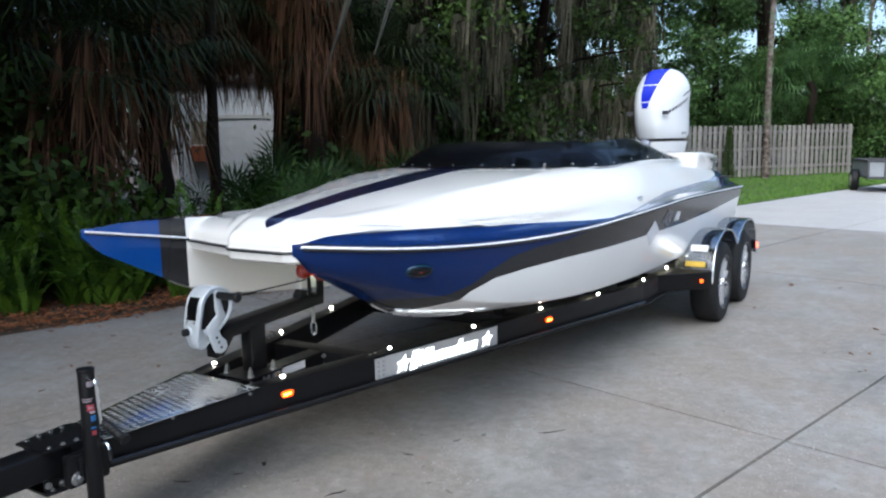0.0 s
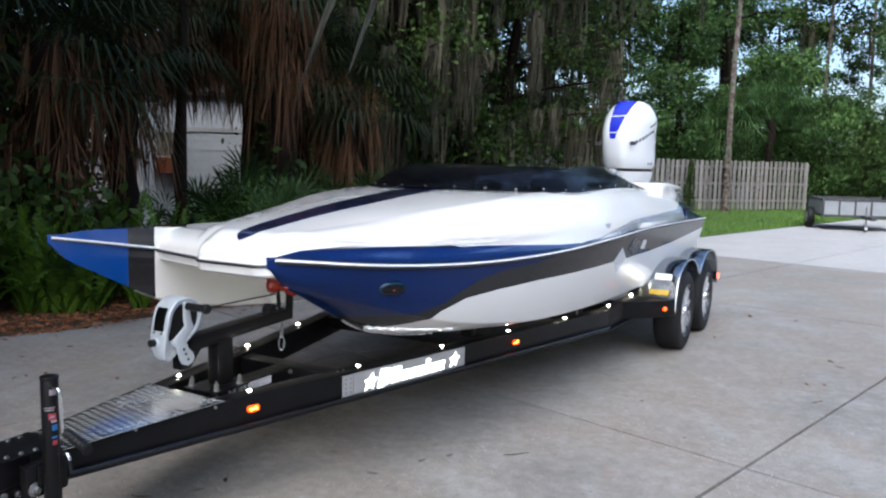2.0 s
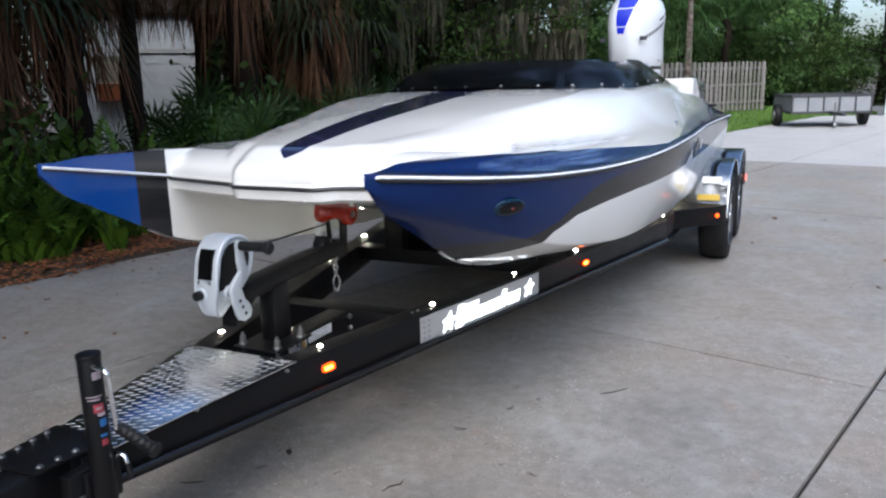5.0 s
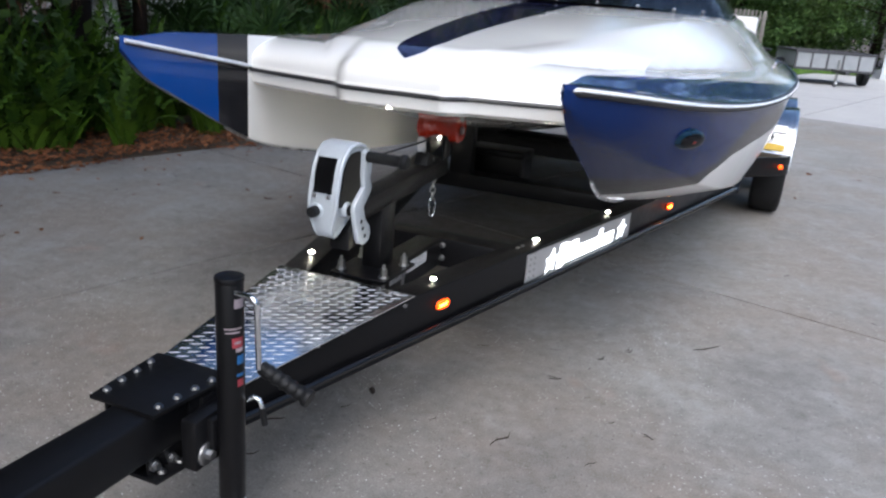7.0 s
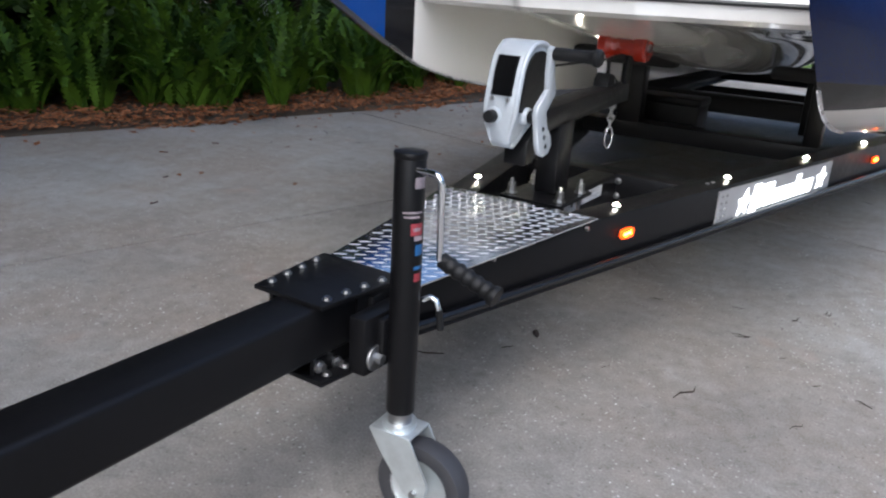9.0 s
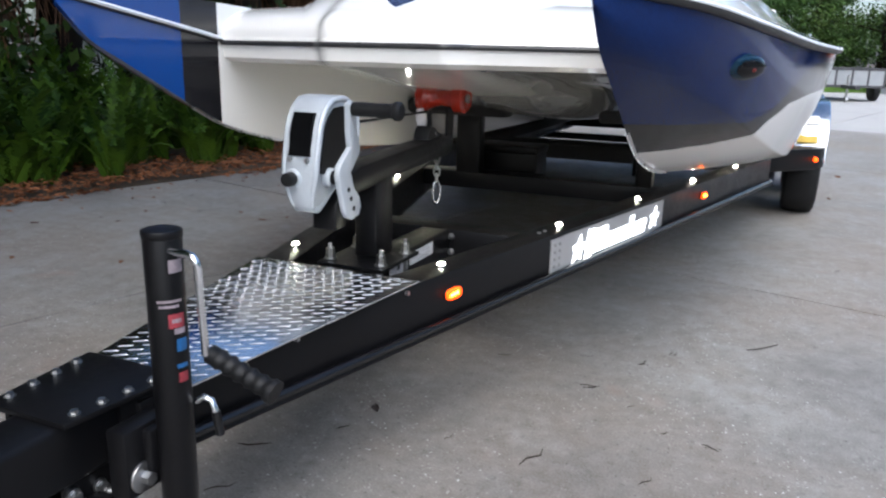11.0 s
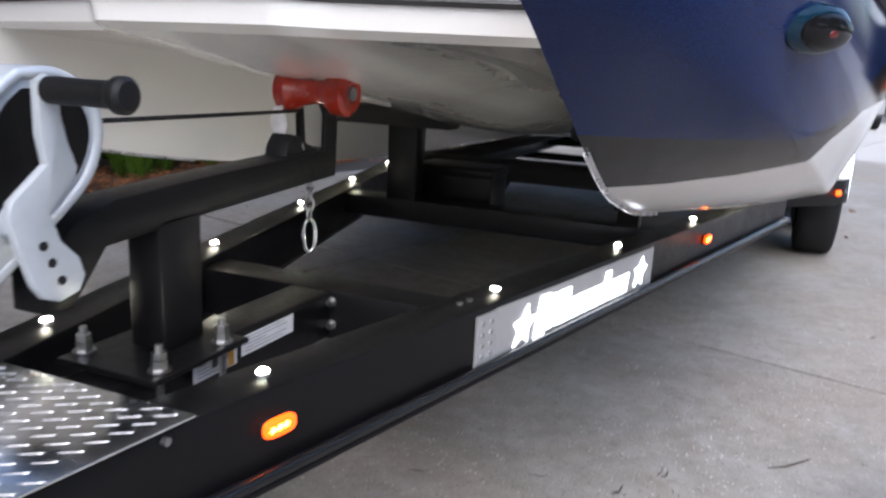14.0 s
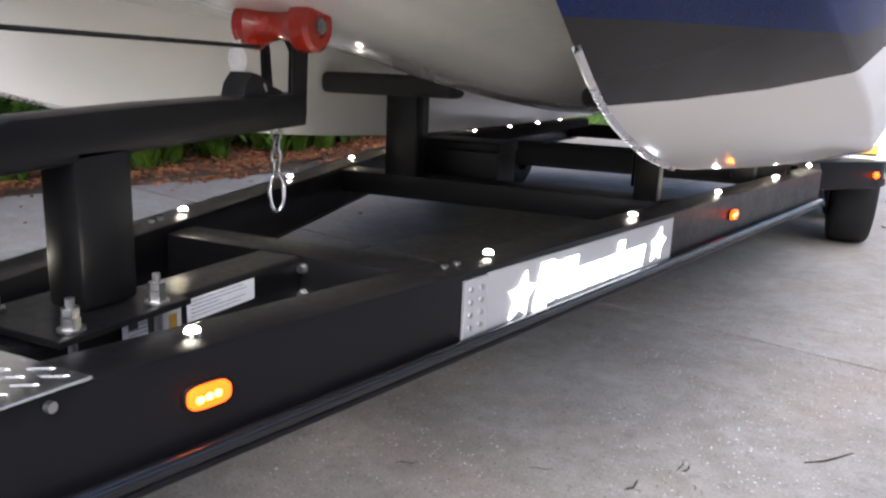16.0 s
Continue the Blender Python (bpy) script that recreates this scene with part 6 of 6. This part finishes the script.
def fence_shrub():
    """A narrow evergreen standing against the fence."""
    ob = thing("cypress_shrub", "narrow dark evergreen shrub growing against the fence", "shrub", at=(-3.12, 26.6, 0))
    bm = bmesh.new()
    sweep(bm, [(0, 0, -0.02), (0.01, 0, 0.7), (0, 0.01, 1.5)], [0.03, 0.022, 0.006], 8)
    part("trunk", bm, bark, ob, smooth=60)
    g = np.random.default_rng(61)
    z = g.uniform(0.1, 1.85, 2200)
    r = 0.24 * np.sqrt(np.clip(1.05 - z / 1.9, 0, 1)) * np.sqrt(g.uniform(0, 1, 2200))
    a = g.uniform(0, 6.283, 2200)
    v, f = leaf_quads(g, np.stack([r * np.cos(a), r * np.sin(a), z], 1), 0.09, -0.8, 0.3)
    soup("crown", v, f, green_oak, ob)


fern_bed()
fence_shrub()
woods()
leaning_oak()


# ================= far end: lawn, fence, utility trailer, garage, house =================
def lawn():
    bm = bmesh.new()
    out = [(-2.1, 12.0), (-0.27, 18.0), (1.26, 23.6), (2.19, 27.0), (4.0, 28.1), (4.0, 40), (-14, 40), (-14, 24), (-4.4, 12.0)]
    prism(bm, out, "z", -0.04, 0.012)
    ob = part("lawn", bm, plain("lawn_soil", (0.06, 0.10, 0.02), 0.95, vary=0.4, scale=4))
    tagged(ob, "mown green lawn beside the driveway", "lawn", kind="structure")
    g = np.random.default_rng(15)
    n = 26000
    y = g.uniform(12, 36, n)
    edge = np.interp(y, [12, 18, 23.6, 27.0, 28.1, 36], [-2.1, -0.27, 1.26, 2.19, 4.0, 4.0])
    x = edge - g.uniform(0, 1, n) ** 1.3 * 7.0
    az = g.uniform(0, 6.28, n)
    h, w = g.uniform(0.04, 0.10, n), 0.012
    bx, by = np.cos(az) * w, np.sin(az) * w
    z = np.full(n, 0.01)
    lean = g.normal(0, 0.03, (n, 2))
    v = np.stack([np.stack([x - bx, y - by, z], 1), np.stack([x + bx, y + by, z], 1), np.stack([x + lean[:, 0], y + lean[:, 1], z + h], 1)], 1).reshape(-1, 3)
    tagged(soup("grass", v, np.arange(3 * n).reshape(-1, 3), grass_mat), "short green grass blades on the lawn", "grass", kind="stuff")


def fence():
    wood = Mat("weathered_pine", (0.26, 0.23, 0.20), 0.85)
    rnd = wood.n.new("ShaderNodeObjectInfo").outputs["Random"]
    gr = wood.noise(6, 5)
    wood.set("Base Color", wood.mix(0.5, wood.ramp(rnd, [(0.0, (0.085, 0.075, 0.065)), (1.0, (0.28, 0.255, 0.23))]), wood.ramp(gr, [(0.3, (0.09, 0.085, 0.08)), (0.7, (0.27, 0.255, 0.24))])))
    wood = wood.m
    ob = thing("privacy_fence", "weathered grey wooden board fence behind the lawn", "fence")
    a, b = Vector((-9.0, 20.5, 0.0)), Vector((0.35, 31.6, 0.0))
    d = (b - a)
    L = d.length
    d.normalize()
    ang = math.atan2(d.y, d.x)
    bm = bmesh.new()
    box(bm, (-0.047, -0.009, 0.0), (0.047, 0.009, 1.83), 0.004, None, 1)
    me = bpy.data.meshes.new("board")
    bm.to_mesh(me)
    bm.free()
    me.materials.append(wood)
    n = int(L / 0.108)
    rng = random.Random(2)
    for i in range(n):
        q = a + d * (i * 0.108 + 0.05)
        side = 0.035 if i % 2 else -0.035
        o = new("board", me)
        o.parent = ob
        o.matrix_basis = pose(q.x - d.y * side, q.y + d.x * side, 0.06 + rng.uniform(-.02, .02), 0, rng.uniform(-.6, .6), math.degrees(ang))
    for z in (0.35, 1.0, 1.6):
        bm = bmesh.new()
        box(bm, (0, -0.02, z), (L, 0.02, z + 0.085), 0.004, pose(a.x, a.y, 0, 0, 0, math.degrees(ang)))
        part("fence_rail", bm, wood, ob)
    for k in range(int(L / 2.4) + 1):
        q = a + d * min(k * 2.4, L)
        bm = bmesh.new()
        box(bm, (-0.045, -0.045, 0.0), (0.045, 0.045, 1.87), 0.006, pose(q.x, q.y, 0, 0, 0, math.degrees(ang)))
        part("post", bm, wood, ob)


def utility_trailer():
    ob = thing("utility_trailer", "small grey-panelled utility trailer parked on the concrete", "trailer", at=(2.15, 22.1, 0), turn=14)
    frame_m, panel = plain("dark_steel", (0.03, 0.03, 0.035), 0.5), plain("grey_panel", (0.21, 0.222, 0.235), 0.6, vary=0.15, scale=5)
    W, D = 0.95, 1.0
    for y, nm in ((-D, "front_panel"), (D, "back_panel")):
        bm = bmesh.new()
        box(bm, (-W, y - 0.012, 0.42), (W, y + 0.012, 0.80))
        part(nm, bm, panel, ob)
        for z in (0.385, 0.81):
            bm = bmesh.new()
            box(bm, (-W - 0.03, y - 0.03, z - 0.03), (W + 0.03, y + 0.03, z + 0.03), 0.005)
            part("frame_bar", bm, frame_m, ob)
        for k in range(6):
            x = -W + 2 * W * k / 5
            bm = bmesh.new()
            box(bm, (x - 0.022, y - 0.026, 0.38), (x + 0.022, y + 0.026, 0.82))
            part("upright", bm, frame_m, ob)
    for x in (-W, W):
        bm = bmesh.new()
        box(bm, (x - 0.012, -D, 0.42), (x + 0.012, D, 0.80))
        part("side_panel", bm, panel, ob)
        bm = bmesh.new()
        box(bm, (x - 0.03, -D, 0.78), (x + 0.03, D, 0.84), 0.005)
        part("frame_bar", bm, frame_m, ob)
        bm = bmesh.new()
        s = 1 if x > 0 else -1
        rod(bm, (x + s * 0.05, 0, 0.29), (x + s * 0.22, 0, 0.29), 0.29, 28, None, 0.03)
        w = part("wheel", bm, black_rubber, ob, smooth=40)
        bm = bmesh.new()
        rod(bm, (x + s * 0.21, 0, 0.29), (x + s * 0.235, 0, 0.29), 0.15, 20)
        part("rim", bm, zinc, w)
    bm = bmesh.new()
    box(bm, (-W, -D, 0.36), (W, D, 0.41))
    part("floor", bm, frame_m, ob)
    bm = bmesh.new()
    box(bm, (-0.05, -D - 1.1, 0.34), (0.05, -D, 0.42), 0.006)
    part("drawbar", bm, frame_m, ob)
    bm = bmesh.new()
    rod(bm, (0.0, -D - 0.35, 0.09), (0.0, -D - 0.35, 0.66), 0.032, 12)
    rod(bm, (-0.03, -D - 0.35, 0.075), (0.03, -D - 0.35, 0.075), 0.075, 16)
    part("jack", bm, zinc, ob, "grey jack with a small wheel")


def garage():
    wall = plain("white_stucco", (0.50, 0.53, 0.56), 0.8, vary=0.05, scale=12, bump=0.2)
    ob = thing("garage", "white garage with an open dark bay", "garage", at=(4.1, 26.9, 0), turn=-14)
    bm = bmesh.new()
    box(bm, (0.0, 0.0, 0.0), (0.9, 0.25, 4.2), 0.01)
    part("wall", bm, wall, ob)
    bm = bmesh.new()
    box(bm, (0.9, 0.003, 2.75), (7.0, 0.25, 4.2))
    part("wall", bm, wall, ob)
    bm = bmesh.new()
    box(bm, (0.0, 0.25, 0.0), (0.2, 9.0, 4.2))
    part("wall", bm, wall, ob)
    bm = bmesh.new()
    box(bm, (6.8, 0.25, 0.0), (7.0, 9.0, 4.2))
    box(bm, (0.2, 8.8, 0.0), (6.8, 9.0, 4.2))
    part("wall", bm, plain("dark_interior", (0.12, 0.11, 0.10), 0.9), ob)
    bm = bmesh.new()
    box(bm, (-0.3, -0.3, 4.2), (7.3, 9.3, 4.35))
    part("roof", bm, plain("shingle_grey", (0.12, 0.12, 0.12), 0.9), ob)
    bm = bmesh.new()
    box(bm, (0.86, -0.02, 0.0), (0.98, 0.22, 2.75), 0.006)
    part("door_trim", bm, plain("white_trim", (0.8, 0.8, 0.8), 0.5), ob)
    lamp = thing("wall_lamp", "lit white wall lamp beside the garage opening", "wall lamp", at=(4.53, 26.65, 2.30), turn=-14)
    bm = bmesh.new()
    box(bm, (-0.06, -0.02, 0.04), (0.06, 0.06, 0.20), 0.01)
    part("mount", bm, black_paint, lamp)
    bm = bmesh.new()
    rod(bm, (0, -0.10, -0.08), (0, -0.10, 0.10), 0.10, 16, 0.06, 0.01)
    part("shade", bm, glow("lit_glass", (1.0, 0.98, 0.94), 2.5), lamp, smooth=40)
    cart = thing("tool_cart", "grey tool cart with an orange top", "cart", at=(5.9, 27.6, 0), turn=-14)
    bm = bmesh.new()
    box(bm, (-0.4, -0.3, 0.08), (0.4, 0.3, 0.62), 0.02)
    part("body", bm, plain("grey_cart", (0.25, 0.27, 0.28), 0.5), cart)
    bm = bmesh.new()
    box(bm, (-0.42, -0.32, 0.62), (0.42, 0.32, 1.0), 0.03)
    part("top", bm, plain("orange_plastic", (0.55, 0.12, 0.03), 0.5), cart)
    for x in (-0.33, 0.33):
        bm = bmesh.new()
        rod(bm, (x - 0.02, -0.25, 0.05), (x + 0.02, -0.25, 0.05), 0.05, 14)
        rod(bm, (x - 0.02, 0.25, 0.05), (x + 0.02, 0.25, 0.05), 0.05, 14)
        part("castor", bm, black_rubber, cart)


def house():
    ob = thing("house", "pale small house glimpsed behind the palms", "house", at=(-10.1, 9.9, 0), turn=48)
    wall = plain("pale_siding", (0.82, 0.84, 0.86), 0.7, vary=0.08, scale=8)
    bm = bmesh.new()
    box(bm, (-0.9, 0, -0.05), (1.25, 3.4, 2.85))
    part("wall", bm, wall, ob)
    bm = bmesh.new()
    box(bm, (-0.9, -0.035, 2.09), (1.25, -0.002, 2.17), 0.004)
    part("trim_board", bm, white_gel, ob)
    for k in range(13):
        bm = bmesh.new()
        z = 0.1 + 0.2 * k + (0.0 if k < 10 else 0.09)
        prism(bm, [(-0.016, z), (0.0, z), (0.0, z + 0.19), (-0.004, z + 0.19)], "x", -0.15, 1.25)
        part("siding_board", bm, wall, ob)
    bm = bmesh.new()
    prism(bm, [(-0.12, 2.83), (3.5, 2.83), (3.5, 2.91), (1.7, 3.6), (-0.12, 2.91)], "x", -1.1, 1.75)
    part("roof", bm, plain("brown_shingle", (0.05, 0.04, 0.035), 0.9), ob)
    bm = bmesh.new()
    box(bm, (-0.62, -0.22, 1.20), (-0.17, -0.003, 1.53), 0.01)
    part("planter_box", bm, plain("terracotta", (0.34, 0.10, 0.04), 0.8), ob, "orange planter under the window")
    bm = bmesh.new()
    box(bm, (-0.60, -0.02, 1.56), (-0.19, -0.003, 2.04))
    w = part("window", bm, plain("window_glass", (0.32, 0.30, 0.22), 0.1), ob)
    for lo, hi in (((-0.64, -0.03, 1.54), (-0.60, -0.004, 2.06)), ((-0.19, -0.03, 1.54), (-0.15, -0.004, 2.06)), ((-0.60, -0.03, 2.04), (-0.19, -0.004, 2.075))):
        bm = bmesh.new()
        box(bm, lo, hi, 0.004)
        part("window_frame", bm, white_gel, w)


def debris():
    rng = random.Random(8)
    twig_m, leaf_b = plain("twig", (0.026, 0.015, 0.010), 0.9), plain("fallen_leaf", (0.16, 0.07, 0.03), 0.8, vary=0.4)
    protos = []
    for k in range(4):
        bm = bmesh.new()
        L = 0.05 + 0.02 * k
        sweep(bm, [(-L, 0, 0.004), (-L * .3, 0.012 * (k - 1), 0.005), (L * .4, -0.008 * k, 0.006), (L, 0.014, 0.004)], [0.0022, 0.0040, 0.0036, 0.0016], 5)
        me = bpy.data.meshes.new("twig")
        bm.to_mesh(me)
        bm.free()
        me.materials.append(twig_m)
        protos.append(me)
    laid = [(1.014, 2.021, 43, .15), (.522, 1.409, 25, .051), (.483, .916, 69, .108), (.907, 1.171, 9, .044), (-.204, .659, 21, .087), (-.042, .847, 56, .045), (-.15, .461, 49, .079), (.645, 1.675, 5, .033), (.73, 1.813, 66, .042), (.663, 1.333, 42, .028), (.245, .921, 72, .043)]
    laid += [(0.45, 1.658, 20, 0.044), (0.64, 1.684, 65, 0.055), (0.717, 1.818, 80, 0.049), (0.517, 1.421, 10, 0.062), (0.617, 1.563, 110, 0.038), (0.777, 1.203, 40, 0.029), (0.901, 1.174, 150, 0.05), (0.77, 0.927, 60, 0.057), (0.189, 1.541, 35, 0.051), (0.756, 1.741, 90, 0.024)]
    laid += [(rng.uniform(-2.8, 2.6), rng.uniform(1.9, 6.0), rng.uniform(0, 360), rng.uniform(.03, .09)) for _ in range(30)]
    for i, (x, y, a, ln) in enumerate(laid):
        ob = new("twig", protos[i % 4])
        ob.matrix_basis = pose(x, y, 0, 0, 0, a) @ Matrix.Diagonal((ln / (0.10 + 0.04 * (i % 4)), min(0.6, ln / (0.10 + 0.04 * (i % 4))), min(0.6, ln / (0.10 + 0.04 * (i % 4))), 1))
        tagged(ob, "small dry brown twig lying on concrete", "twig", "fallen twigs")
    spots = [(-0.014, 0.98)] + [(rng.uniform(-3.4, -1.2), rng.uniform(1.0, 5)) for _ in range(22)] + [(rng.uniform(0.9, 2.6), rng.uniform(3.2, 7)) for _ in range(8)]
    for i, (x, y) in enumerate(spots):
        bm = bmesh.new()
        w = 0.012
        rows = [[(t * 0.05 - 0.025, -w * math.sin(math.pi * t), 0.004 + 0.006 * math.sin(3 * t)), (t * 0.05 - 0.025, 0, 0.002), (t * 0.05 - 0.025, w * math.sin(math.pi * t), 0.005 + 0.005 * math.cos(4 * t))] for t in (0.03, .25, .5, .75, .97)]
        grid(bm, rows)
        ob = part("fallen_leaf", bm, leaf_b if i else plain("dark_leaf", (0.03, 0.02, 0.015), 0.8))
        ob.matrix_basis = pose(x, y, 0, 0, 0, rng.uniform(0, 360)) @ Matrix.Scale(rng.uniform(0.6, 1.1), 4)
        tagged(ob, "dry brown leaf fallen on the concrete", "leaf", "fallen leaves")


lawn()
fence()
utility_trailer()
garage()
house()
debris()
